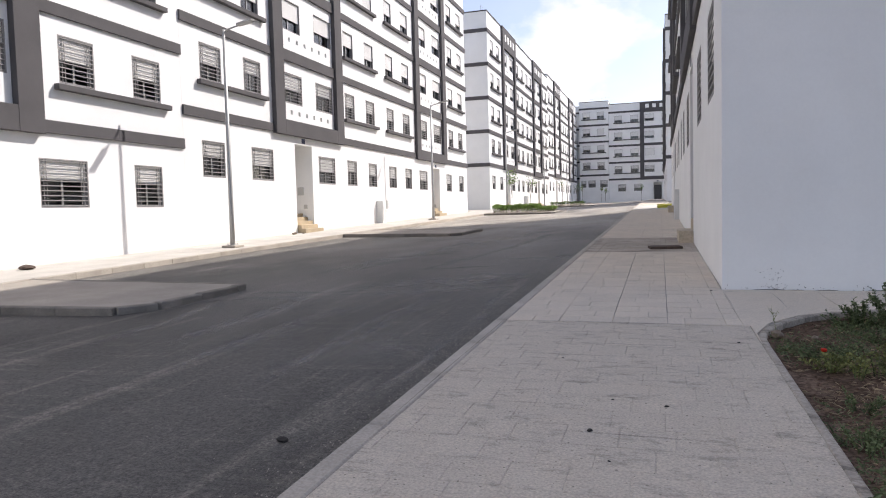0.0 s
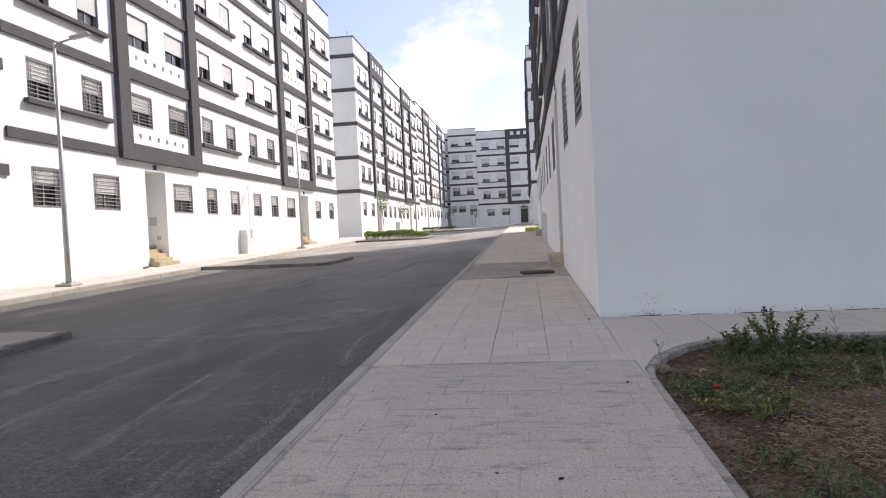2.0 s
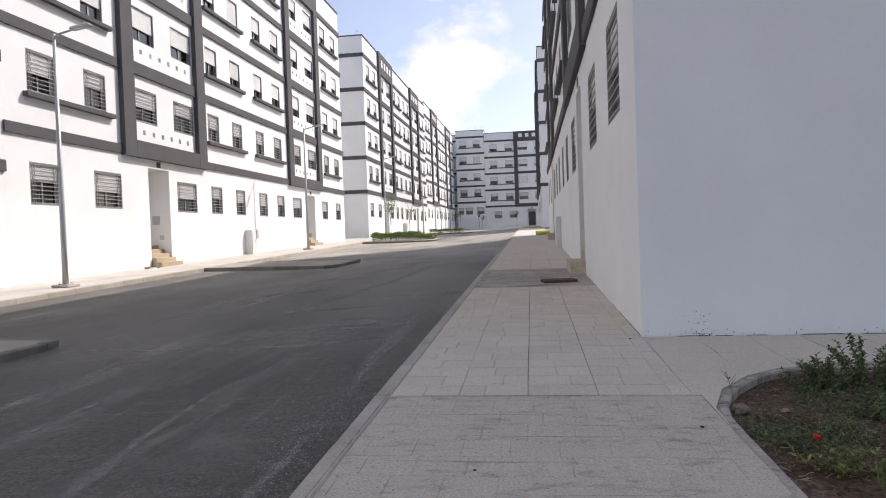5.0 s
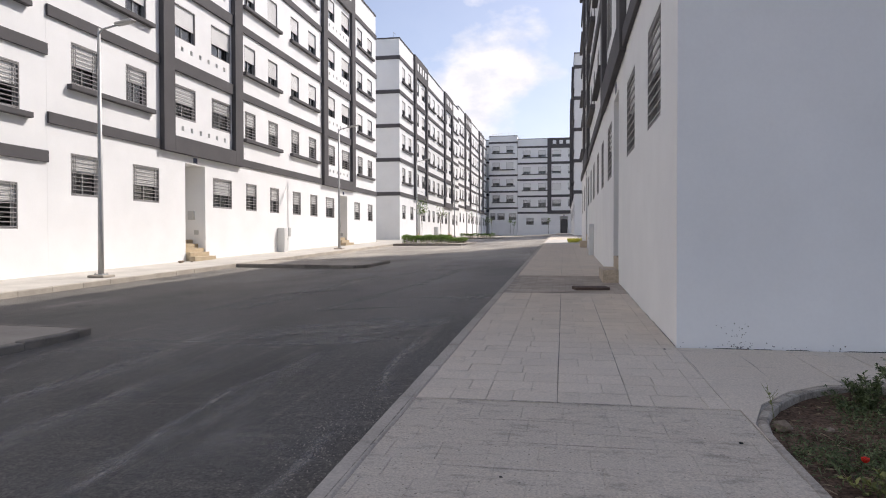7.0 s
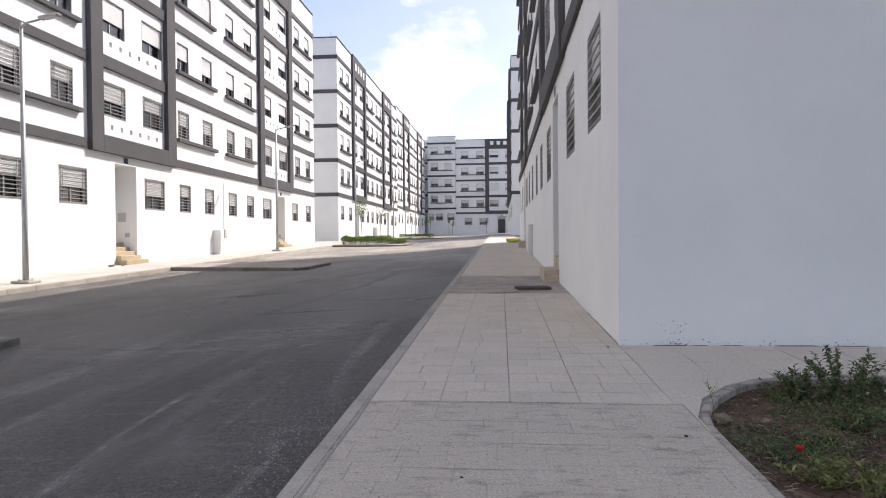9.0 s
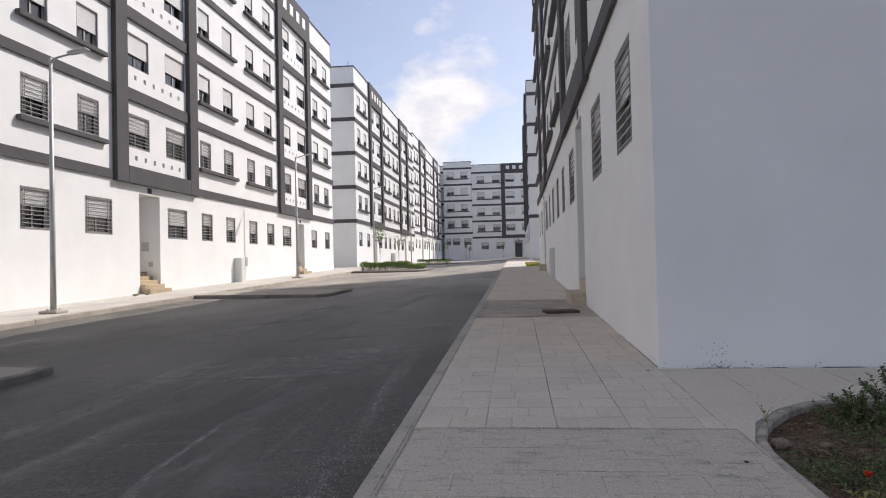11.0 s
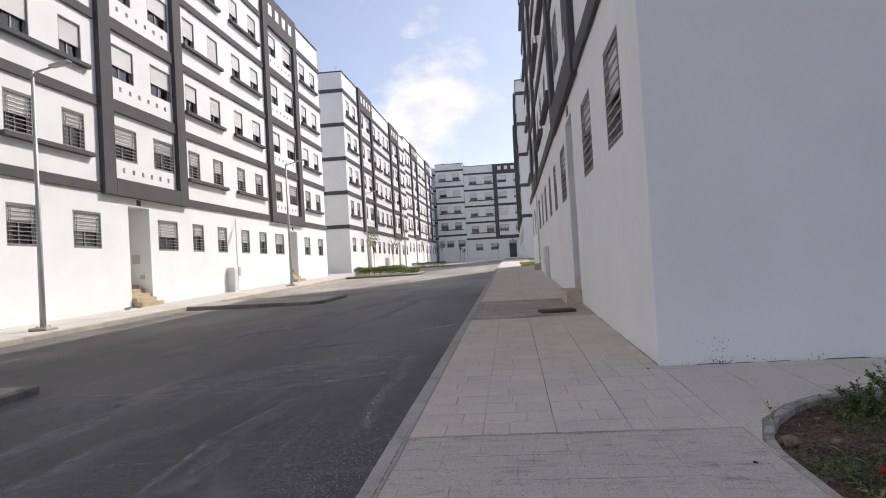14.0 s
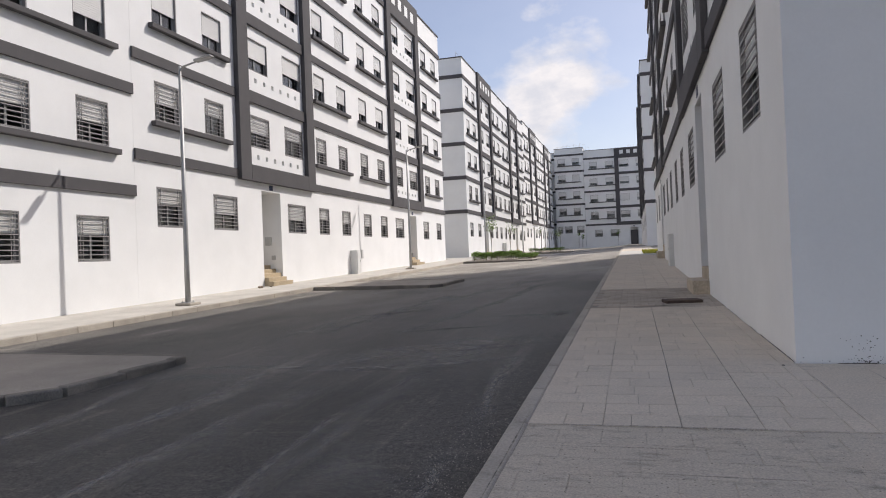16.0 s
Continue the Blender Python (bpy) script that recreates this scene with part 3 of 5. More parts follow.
# the shaded block beside the walker, of the same design but with shallower pilasters to suit the view; its facade looks
# the other way, so distances run backwards
R1_Y = 8.156
R1 = pose(WALL_R, R1_Y, 0, 0, 0, -90)


def back(rows, c=S):
    return [tuple(sorted((c - b, c - a))) for a, b in rows]


R1_LOW = [(9.3, 10.5), (12.1, 13.4), (17.1, 18.5)]
R1_DOOR = (15.12, 16.47)
R1_PAIRS = [tuple(sorted(back(p))) for p in B1_PAIRS]
# unseen roof edge kept low and plain to place its shadow on the road
block(R1, -B_LONG, 0, 12, -0.3, 4.52, R1_PAIRS, back(B1_BAYS), back(R1_LOW, R1_Y) + back(B1_LOW[3:]), [(R1_Y - R1_DOOR[1], R1_Y - R1_DOOR[0], 0.1, 4.15), (*back([B1_DOORS[1][:2]])[0], 0.4, 4.1)], "white apartment block with dark grey bands, in shade", 5, (True, False), storey=2.97, low_z=(-1.91, -0.65), proud=0.12, parapet=0.1, crown=False)
R2 = pose(2.06, 66.5, 0, 0, 0, -90)
block(R2, -B_LONG, 0, 12, 0.4, 5.38, R1_PAIRS, back(B1_BAYS), back(B1_LOW), [(*r, 1.0, 4.9) for r in back([d[:2] for d in B1_DOORS])], "white apartment block beyond the cross street, in shade", 6, (False, True), storey=2.92, parapet=1.4)

# the blocks that close the street
block(pose(0, 128.4, 0), -24, -12.45, 12, 0.8, 6.15, [], [], [], [], "shaded white apartment block behind the far corner", 9, (False, False), parapet=1.3)
block(pose(0, 126.6, 0), -12.4, -7.27, 12, 0.8, 6.55, [((-11.8, -10.5), (-9.25, -8.0))], [], [(-12.2, -11.3), (-10.9, -9.6), (-8.8, -7.5)], [], "shaded white apartment block closing the far end", 7, (True, True), parapet=1.35)
block(pose(0, 127.0, 0), -7.25, 24, 12, 0.8, 5.68, [((-6.25, -4.9), (-3.45, -2.1)), ((5.7, 7.0), (8.5, 9.8)), ((12.4, 13.9), (15.4, 16.9))], [(-1.82, 4.3)], [(-5.65, -4.3), (-2.9, -1.5), (2.8, 3.9), (5.7, 7.0), (8.5, 9.8)], [(0.4, 1.9, 1.4, 5.2)], "shaded white apartment block closing the far end, with a framed bay", 8, (False, False), parapet=1.6)

# ---- right pavement bed, kerbs ----
EDGE = [(2.15, -30), (2.17, 2.0), (2.172, 5.1), (2.187, 5.65), (2.355, 6.1), (2.62, 6.48), (2.95, 6.75), (3.5, 6.84), (4.2, 6.82), (5.3, 6.74), (14, 6.6)]
EDGE = EDGE[:2] + [(a[0] * (1 - f) + c[0] * f, a[1] * (1 - f) + c[1] * f) for a, c in zip(EDGE[1:], EDGE[2:]) for f in (0.25, 0.75)] + EDGE[-1:]
slab("pavement_right", [(KERB_R, -30), (KERB_R, 140), (3.4, 140), (3.4, 8.4), (14, 8.4)] + [(x + (0.03 if y < 6 else 0), y - (0.03 if y > 6 else 0)) for x, y in reversed(EDGE)], lambda y: right_level(y) - 0.009, 0.4, JOINT, "mortar bed of the shaded slab pavement", "pavement")


def bevelled(w, d, h, c):
    """A small block, its top edges chamfered by c; the top face lies at z = 0."""
    vs = []
    for z, k in ((-h, 0.0), (-c, 0.0), (0.0, c)):
        vs += [(-w / 2 + k, -d / 2 + k, z), (w / 2 - k, -d / 2 + k, z), (w / 2 - k, d / 2 - k, z), (-w / 2 + k, d / 2 - k, z)]
    fs = [(8, 9, 10, 11)]
    for r in (0, 4):
        fs += [(r + i, r + (i + 1) % 4, r + 4 + (i + 1) % 4, r + 4 + i) for i in range(4)]
    return vs, fs


def slope_pose(x, y, level, dz=0.0, turn=0.0, tilt=0.0):
    s = math.degrees(math.atan((level(y + 0.5) - level(y - 0.5))))
    return Matrix.Translation((x, y, level(y) + dz)) @ pose(0, 0, 0, s, tilt, turn)


def joined(name, shape, poses, mat, label, category, parent=None):
    vs, fs = [], []
    for m in poses:
        k = len(vs)
        vs += [tuple(m @ Vector(v)) for v in shape[0]]
        fs += [tuple(i + k for i in f) for f in shape[1]]
    ob = new(name, raw_mesh(name, vs, fs, mat))
    if parent:
        ob.parent = parent
        ob["kind"] = "stuff"
        return ob
    return tagged(ob, label, category, "", "stuff")


def kerb_run(name, x, y0, y1, level, label, near):
    holder = tagged(new(name), label, "kerb", "", "structure")
    shape = bevelled(0.125, 0.985, 0.34, 0.016)
    me = raw_mesh("kerb_stone", *shape, KERB)
    rest, y = [], y0
    rnd = random.Random(3)
    while y < y1:
        m = slope_pose(x, y + 0.5, level, rnd.uniform(-0.004, 0.004), rnd.uniform(-0.25, 0.25))
        if near[0] < y < near[1]:
            child("kerb_stone", me, holder, m)
        else:
            rest.append(m)
        y += 1.0
    joined("far_kerb_stones", shape, rest, KERB, "", "", holder)


kerb_run("kerb_right", KERB_R - 0.022, -20, 120, right_level, "grey concrete kerb along the shaded pavement", (-3, 40))
kerb_run("kerb_left", KERB_L - 0.085, -20, 126, lambda y: left_level(y) + 0.004, "pale worn concrete kerb along the sunlit pavement", (8, 60))


# ---- raised islands in the road ----
def island(outline, level, label):
    h = tagged(new("traffic_island"), label, "traffic island", "raised islands along the road")
    bm = bmesh.new()
    n = len(outline)
    c = Vector((sum(p[0] for p in outline) / n, sum(p[1] for p in outline) / n))
    inner = [tuple(c + (Vector(p) - c) * 0.965) for p in outline]
    f = bm.faces.new([bm.verts.new((x, y, 0)) for x, y in inner])
    r = bmesh.ops.extrude_face_region(bm, geom=[f])
    up = {v for v in r["geom"] if isinstance(v, bmesh.types.BMVert)}
    for v in bm.verts:
        v.co.z = level(v.co.y) - (0.006 if v in up else 0.3)
    part("top", bm, ISLAND, h)
    for i in range(n):
        a, b = Vector(outline[i]), Vector(outline[(i + 1) % n])
        ln = (b - a).length
        if min(a.x, b.x) < KERB_L and max(a.x, b.x) < KERB_L + 0.1:
            continue
        k = max(1, round(ln / 1.0))
        for j in range(k):
            p = a.lerp(b, (j + 0.5) / k)
            vs, fs = bevelled(ln / k - 0.012, 0.15, 0.34, 0.016)
            d = (b - a).normalized()
            p = p + Vector((-d.y, d.x)) * (0.0 if (c - p).dot(Vector((-d.y, d.x))) > 0 else -0.0)
            child("kerb_stone", raw_mesh("kerb_stone", vs, fs, DKERB), h, Matrix.Translation((p.x, p.y, level(p.y))) @ pose(0, 0, 0, 0, 0, math.degrees(math.atan2(d.y, d.x))))
    return h


island([(-5.36, 9.65), (-5.3, 9.35), (-5.36, 7.6), (-5.66, 7.15), (-10.35, 6.9), (-10.35, 9.95)], left_level, "low bare concrete island with dark stained kerb edges")
island([(-5.45, 26.3), (-5.4, 26.0), (-5.5, 23.5), (-5.8, 23.2), (-10.35, 23.85), (-10.35, 26.6)], left_level, "low bare concrete island beside the sunlit pavement")
island([(-5.35, 51.6), (-5.3, 51.3), (-5.45, 46.4), (-5.7, 46.2), (-10.35, 46.3), (-10.35, 51.9)], left_level, "low planted island with a clipped hedge")
island([(-5.35, 74.6), (-5.45, 70.9), (-10.35, 70.9), (-10.35, 74.9)], left_level, "low planted island far down the road")


# ---- street lamps ----
def street_lamp(y, label):
    h = thing("street_lamp", pose(-11.0, y, left_level(y)), label, "street lamp", "street lamps along the pavement")
    part("plinth", boxes([(-0.24, 0.24, -0.24, 0.24, 0, 0.07)], 0.015), KERB, h, "square concrete plinth")
    part("base_plate", boxes([(-0.13, 0.13, -0.13, 0.13, 0.07, 0.09)], 0.004), METAL, h)
    for a, b in ((1, 1), (1, -1), (-1, 1), (-1, -1)):
        bm = bmesh.new()
        tube(bm, [(0.1 * a, 0.1 * b, 0.09), (0.1 * a, 0.1 * b, 0.125)], [0.014, 0.014], 6)
        part("bolt", bm, METAL, h)
    bm = bmesh.new()
    tube(bm, [(0, 0, 0.09), (0, 0, 1.3), (0, 0, 6.55)], [0.075, 0.07, 0.04], 12)
    part("pole", bm, METAL, h, "tapered grey steel pole", True)
    bm = bmesh.new()
    tube(bm, [(0, 0, 6.3), (0.02, 0.0, 6.45), (0.12, 0.0, 6.53), (0.55, 0.0, 6.62)], [0.03, 0.03, 0.028, 0.026], 8)
    part("arm", bm, METAL, h, "", True)
    bm = boxes([(0.5, 1.02, -0.11, 0.11, 6.6, 6.665)], 0.02)
    for v in bm.verts:
        v.co.z += (v.co.x - 0.5) * 0.16
    head = part("lamp_head", bm, METAL, h, "flat grey lamp head")
    bm = boxes([(0.62, 0.98, -0.085, 0.085, 6.59, 6.602)])
    for v in bm.verts:
        v.co.z += (v.co.x - 0.5) * 0.16
    part("diffuser", bm, GREYBOX, head)
    return h


lamp = street_lamp(17.55, "slim grey steel street lamp on a concrete plinth")
for y in (37.0, 57.0, 77.0, 97.0):
    c = copy_thing(lamp, pose(-11.0, y, left_level(y)))


# ---- entrance steps and cabinets ----
def steps(m, w, n, rise_h, run, label, inset=0.42, mat=STEPM):
    h = thing("entrance_steps", m, label, "steps", "entrance steps")
    for k in range(n):
        d0 = -(n - k) * run + inset
        part("step", boxes([(-0.08 * (k == 0), w + 0.08 * (k == 0), d0, d0 + run + (0.6 if k == n - 1 else 0.02), -0.25, rise_h * (k + 1))], 0.012), mat, h)
    return h


steps(pose(WALL_L, 25.11, left_level(25.9), 0, 0, 90), 1.42, 5, 0.16, 0.24, "beige stone entrance steps with worn edges", 0.78)
steps(pose(WALL_L, B1_DOORS[1][0] + 0.02, left_level(B1_DOORS[1][0] + 0.7), 0, 0, 90), 1.5, 3, 0.17, 0.3, "beige stone entrance steps with worn edges")
for yy in (B2_Y + B1_END - d[1] + 0.03 for d in B1_DOORS):
    steps(pose(B2_X, yy, left_level(yy), 0, 0, 90), 1.5, 3, 0.17, 0.3, "small entrance steps of a far block")
steps(R1 @ pose(R1_Y - R1_DOOR[1] + 0.02, 0, right_level(15.8)), 1.31, 2, 0.24, 0.30, "chipped beige stone entrance steps beside the shaded wall", 0.3, STEP_SHADE)


steps(R1 @ pose(back([B1_DOORS[1][:2]])[0][0] + 0.02, 0, right_level(33.8)), 1.5, 2, 0.30, 0.30, "beige stone entrance steps beside the shaded wall", 0.3, STEP_SHADE)


def cabinet(m, w, d, z, label):
    h = thing("meter_cabinet", m, label, "meter cabinet", "meter cabinets")
    part("body", boxes([(0, w, -d, 0, -0.3, z)], 0.02), BOXM, h)
    dr = part("door", boxes([(0.05, w - 0.05, -d - 0.014, -d, 0.15, z - 0.1)], 0.005), BOXM, h)
    part("lock", boxes([(w - 0.13, w - 0.09, -d - 0.026, -d - 0.014, z * 0.5, z * 0.5 + 0.08)], 0.003), ALU, dr)
    return h


cabinet(pose(WALL_L, 33.5, left_level(33.7), 0, 0, 90), 0.52, 0.36, 1.2, "white meter cabinet against the sunlit wall")
cabinet(pose(B2_X, 75.0, left_level(75), 0, 0, 90), 0.6, 0.4, 1.2, "white meter cabinet against a far wall")
cabinet(R1 @ pose(R1_Y - 26.8, 0, right_level(26.4)), 0.8, 0.16, 1.1, "white meter cabinet against the shaded wall")
tagged(placed(new("wall_panel", mesh_of("wall_panel", boxes([(0, 0.32, -0.03, -0.001, 0.75, 1.2)], 0.006), GREYBOX)), pose(WALL_L, 34.85, left_level(35.0), 0, 0, 90)), "small grey panel on the sunlit wall", "wall panel")


def soil_height(x, y):
    return right_level(y) - 0.048 + 0.03 * noise.noise((x * 1.3, y * 1.3, 0)) + 0.018 * noise.noise((x * 4, y * 4, 3))


# ---- litter, stones, plate ----
def pebble(name, x, y, z, s, mat, label, flat=0.5, seed=0):
    rnd = random.Random(seed)
    bm = bmesh.new()
    bmesh.ops.create_icosphere(bm, subdivisions=2, radius=1.0)
    for v in bm.verts:
        v.co *= 1 + rnd.uniform(-0.16, 0.16)
    for v in bm.verts:
        v.co = Vector((v.co.x * s, v.co.y * s * 0.75, v.co.z * s * flat))
    ob = new(name, mesh_of(name, bm, mat))
    ob.matrix_basis = pose(x, y, z + s * flat * 0.7, 0, 0, rnd.uniform(0, 180))
    return tagged(ob, label, name.replace("_", " "))


plate = tagged(placed(new("cover_plate", mesh_of("cover_plate", boxes([(-0.3, 0.3, -0.17, 0.17, -0.01, 0.05)], 0.01), RUST)), slope_pose(1.52, 13.72, right_level, 0.0, 12)), "dark rusty cover plate lying on the paving", "cover plate")
for i, (x, y) in enumerate(((1.16, 3.66), (1.45, 3.59), (1.08, 3.12), (1.2, 2.75), (1.99, 5.29), (1.5, 2.4), (0.75, 4.6), (1.98, 8.05))):
    pebble("dark_clod", x, y, right_level(y) - 0.004, 0.010 + 0.004 * (i % 3), BLACKB, "small dark clod of dirt on the paving", 0.5, i)
for i, (x, y) in enumerate(((2.31, 5.66), (2.6, 5.75))):
    pebble("stone", x, y, soil_height(x, y), 0.06 - 0.03 * i, STONE, "rough brown stone on the planter soil", 0.6, 40 + i)
for i, (x, y) in enumerate(((-12.6, 24.0), (-12.75, 24.35), (-12.5, 24.6))):
    pebble("rubble_lump", x, y, left_level(y), 0.10 - 0.02 * i, STONE, "lump of rubble by the entrance steps", 0.55, 60 + i)
pebble("rubble_lump", -12.35, 11.6, left_level(11.6), 0.22, RUST, "dark rubble lump on the pale pavement", 0.3, 70)
pebble("road_scrap", -0.61, 3.02, road_level(-0.61, 3.02), 0.045, BLACKB, "dark scrap lying on the asphalt", 0.25, 80)


def gravel():
    rnd = random.Random(11)
    vs, fs = [], []
    for _ in range(3200):
        y = rnd.uniform(0.5, 9)
        x = -0.17 - abs(rnd.gauss(0, 0.22)) if rnd.random() < 0.8 else rnd.gauss(-0.8, 0.4)
        if rnd.random() < 0.25:
            x, y = rnd.gauss(-0.42, 0.12), rnd.gauss(5.7, 0.6)
        s = rnd.choice((0.002, 0.003, 0.004, 0.005, 0.007))
        z = road_level(x, y)
        k = len(vs)
        a = rnd.uniform(0, 6.28)
        for j in range(4):
            vs.append((x + s * math.cos(a + j * 1.57), y + s * math.sin(a + j * 1.57), z))
        vs.append((x, y, z + s * 0.9))
        fs += [(k + j, k + (j + 1) % 4, k + 4) for j in range(4)]
    tagged(new("loose_gravel", raw_mesh("loose_gravel", vs, fs, GRIT)), "loose pale grit along the road edge", "gravel", "", "stuff")


gravel()


# ---- pale dusty marks on the asphalt ----
def streak(points, width, seed, film, level=road_level, strength=1.0):
    vs, fs = [], []
    pts = []
    for (x0, y0), (x1, y1) in zip(points, points[1:]):
        n = max(2, int(math.hypot(x1 - x0, y1 - y0) / 0.12))
        pts += [(x0 + (x1 - x0) * j / n, y0 + (y1 - y0) * j / n) for j in range(n)]
    for i, (x, y) in enumerate(pts):
        x2, y2 = pts[min(i + 1, len(pts) - 1)]
        x1, y1 = pts[max(i - 1, 0)]
        d = Vector((x2 - x1, y2 - y1)).normalized()
        nrm = Vector((-d.y, d.x))
        w = width * (0.35 + 0.65 * abs(noise.noise((i * 0.23, seed * 7.1, 0.0))) * 1.6)
        o = noise.noise((i * 0.11, seed * 3.3, 5.0)) * width * 0.7
        end = min(1.0, i / 5, (len(pts) - 1 - i) / 5)
        for s in (-1, 0, 1):
            p = Vector((x, y)) + nrm * (o + s * w * 1.7)
            vs.append((p.x, p.y, level(p.x, p.y) + 0.003))
            film.append(end * strength if s == 0 else 0.0)
    for i in range(len(pts) - 1):
        k = 3 * i
        fs += [(k, k + 1, k + 4, k + 3), (k + 1, k + 2, k + 5, k + 4)]
    return vs, fs


def films(name, rows, mat, label, category, level):
    vs, fs, film = [], [], []
    for i, (pts, w, strength) in enumerate(rows):
        a, b = streak(pts, w, i + 1, film, level, strength)
        k = len(vs)
        vs += a
        fs += [tuple(j + k for j in f) for f in b]
    me = raw_mesh(name, vs, fs, mat)
    me.attributes.new("film", "FLOAT", "POINT").data.foreach_set("value", film)
    tagged(new(name, me), label, category, "", "stuff")


def streaks():
    across = [([(-4.9, 9.16), (-3.6, 9.06), (-2.7, 9.25), (-2.15, 9.7), (-1.4, 10.0), (-0.25, 10.4)], 0.15), ([(-3.2, 8.86), (-1.8, 8.85), (-0.95, 9.2), (-0.3, 9.26)], 0.12), ([(-2.9, 10.3), (-1.1, 10.0), (-0.4, 10.15)], 0.14), ([(-2.2, 9.4), (-0.5, 9.7)], 0.20), ([(-1.8, 13.7), (-0.9, 13.5), (-0.3, 13.6)], 0.14), ([(-0.75, 13.4), (-0.16, 13.9)], 0.37), ([(-2.4, 9.9), (-1.2, 10.6), (-0.3, 10.9)], 0.34)]
    along = [([(-0.6, 9.4), (-0.56, 8.1), (-0.52, 7.4), (-0.43, 6.6), (-0.43, 6.2)], 0.06), ([(-1.5, 8.6), (-1.55, 7.6), (-1.66, 6.9), (-1.65, 6.4), (-1.6, 5.6), (-1.5, 4.9), (-1.45, 4.0)], 0.06), ([(-1.35, 6.6), (-1.42, 6.0), (-1.38, 5.3)], 0.05), ([(-3.5, 8.8), (-3.43, 7.7), (-3.43, 6.9), (-3.5, 5.6)], 0.10), ([(-2.6, 7.2), (-2.63, 6.2), (-2.65, 5.5), (-2.5, 4.2)], 0.08), ([(-0.44, 5.8), (-0.4, 4.9), (-0.5, 3.6)], 0.05), ([(-0.36, 5.1), (-1.04, 5.5)], 0.07), ([(-1.2, 5.2), (-0.95, 5.15)], 0.10), ([(-0.78, 5.24), (-0.64, 5.22)], 0.05), ([(-4.8, 8.5), (-4.4, 6.6), (-4.3, 5.2)], 0.12), ([(-2.9, 11.8), (-2.2, 16.5), (-1.9, 22)], 0.16), ([(-4.4, 12.0), (-4.1, 20.0)], 0.2), ([(-5.9, 11.0), (-5.6, 17.0), (-5.2, 23)], 0.2), ([(-7.6, 12.0), (-7.2, 19.0)], 0.2)]
    wide = [([(-3.6, 9.5), (-2.0, 9.8), (-0.3, 10.1)], 0.55), ([(-2.6, 9.0), (-0.6, 9.3)], 0.3), ([(-5.2, 8.4), (-3.0, 8.7)], 0.35), ([(-3.4, 8.6), (-3.3, 5.2)], 0.3), ([(-2.5, 8.0), (-2.5, 4.6)], 0.28), ([(-1.3, 6.2), (-1.0, 4.6)], 0.4), ([(-0.9, 12.6), (-0.2, 14.2)], 0.35), ([(-5.6, 11.5), (-3.6, 18.0), (-2.4, 24.0)], 0.6), ([(-1.4, 8.6), (-1.5, 4.0)], 0.18)]
    rows = [(p, w * 1.15, 1.0) for p, w in across] + [(p, w * 1.3, 0.8) for p, w in along] + [(p, w, 0.5) for p, w in wide]
    films("dust_marks", rows, DUST, "pale dusty tyre marks and patched joints on asphalt", "dust marks", road_level)
    grime = [([(0.9, 5.92), (1.45, 5.95), (1.85, 5.92)], 0.05), ([(1.1, 5.95), (1.35, 5.94)], 0.05), ([(1.1, 5.8), (1.25, 5.78), (1.5, 5.62)], 0.03), ([(0.3, 5.86), (0.6, 5.8)], 0.07), ([(0.62, 5.42), (0.9, 5.36)], 0.05), ([(1.5, 5.24), (1.75, 5.26), (2.0, 5.28)], 0.03), ([(0.1, 4.95), (0.42, 4.92)], 0.06), ([(0.2, 5.4), (0.45, 5.38)], 0.05), ([(0.7, 4.6), (1.05, 4.55)], 0.05), ([(0.01, 6.4), (0.014, 5.4), (0.01, 4.2), (0.014, 2.8)], 0.007), ([(0.3, 3.9), (0.75, 3.85)], 0.05), ([(0.1, 5.52), (0.8, 5.53), (1.5, 5.5)], 0.012), ([(0.5, 5.12), (1.3, 5.1), (2.0, 5.12)], 0.012), ([(0.2, 4.72), (0.9, 4.7), (1.4, 4.72)], 0.012), ([(0.9, 4.3), (1.9, 4.32)], 0.012), ([(0.3, 3.5), (1.2, 3.52)], 0.012), ([(0.8, 3.1), (1.9, 3.08)], 0.012), ([(1.3, 4.4), (1.7, 4.35)], 0.05), ([(0.5, 13.0), (1.4, 13.2), (1.9, 13.5)], 0.2), ([(0.8, 14.6), (1.7, 14.5)], 0.25), ([(0.0, 5.975), (0.7, 5.978), (1.4, 5.975), (2.1, 5.978)], 0.012), ([(2.58, 6.72), (2.6, 7.4), (2.58, 8.13)], 0.008), ([(2.1, 7.35), (2.6, 7.33), (3.05, 7.35)], 0.008), ([(2.1, 6.6), (2.11, 7.3), (2.1, 8.1)], 0.008), ([(1.0, 6.15), (1.003, 8.0), (1.0, 10.5), (1.0, 12.8)], 0.005), ([(1.48, 6.2), (1.486, 9.0), (1.48, 12.0)], 0.004)]
    films("grime_stains", [(p, w, 0.8) for p, w in grime], GRIME, "dark grime stains on the concrete paving", "stains", lambda x, y: right_level(y))
    oil = [([(-2.5, 16.2), (-1.8, 16.45)], 0.12), ([(-3.0, 12.0), (-1.2, 12.3)], 0.12), ([(-5.0, 15.0), (-3.2, 15.6)], 0.2)]
    films("tar_stains", [(p, w, 0.8) for p, w in oil], TAR, "dark tar stains on the asphalt", "stains", road_level)


streaks()


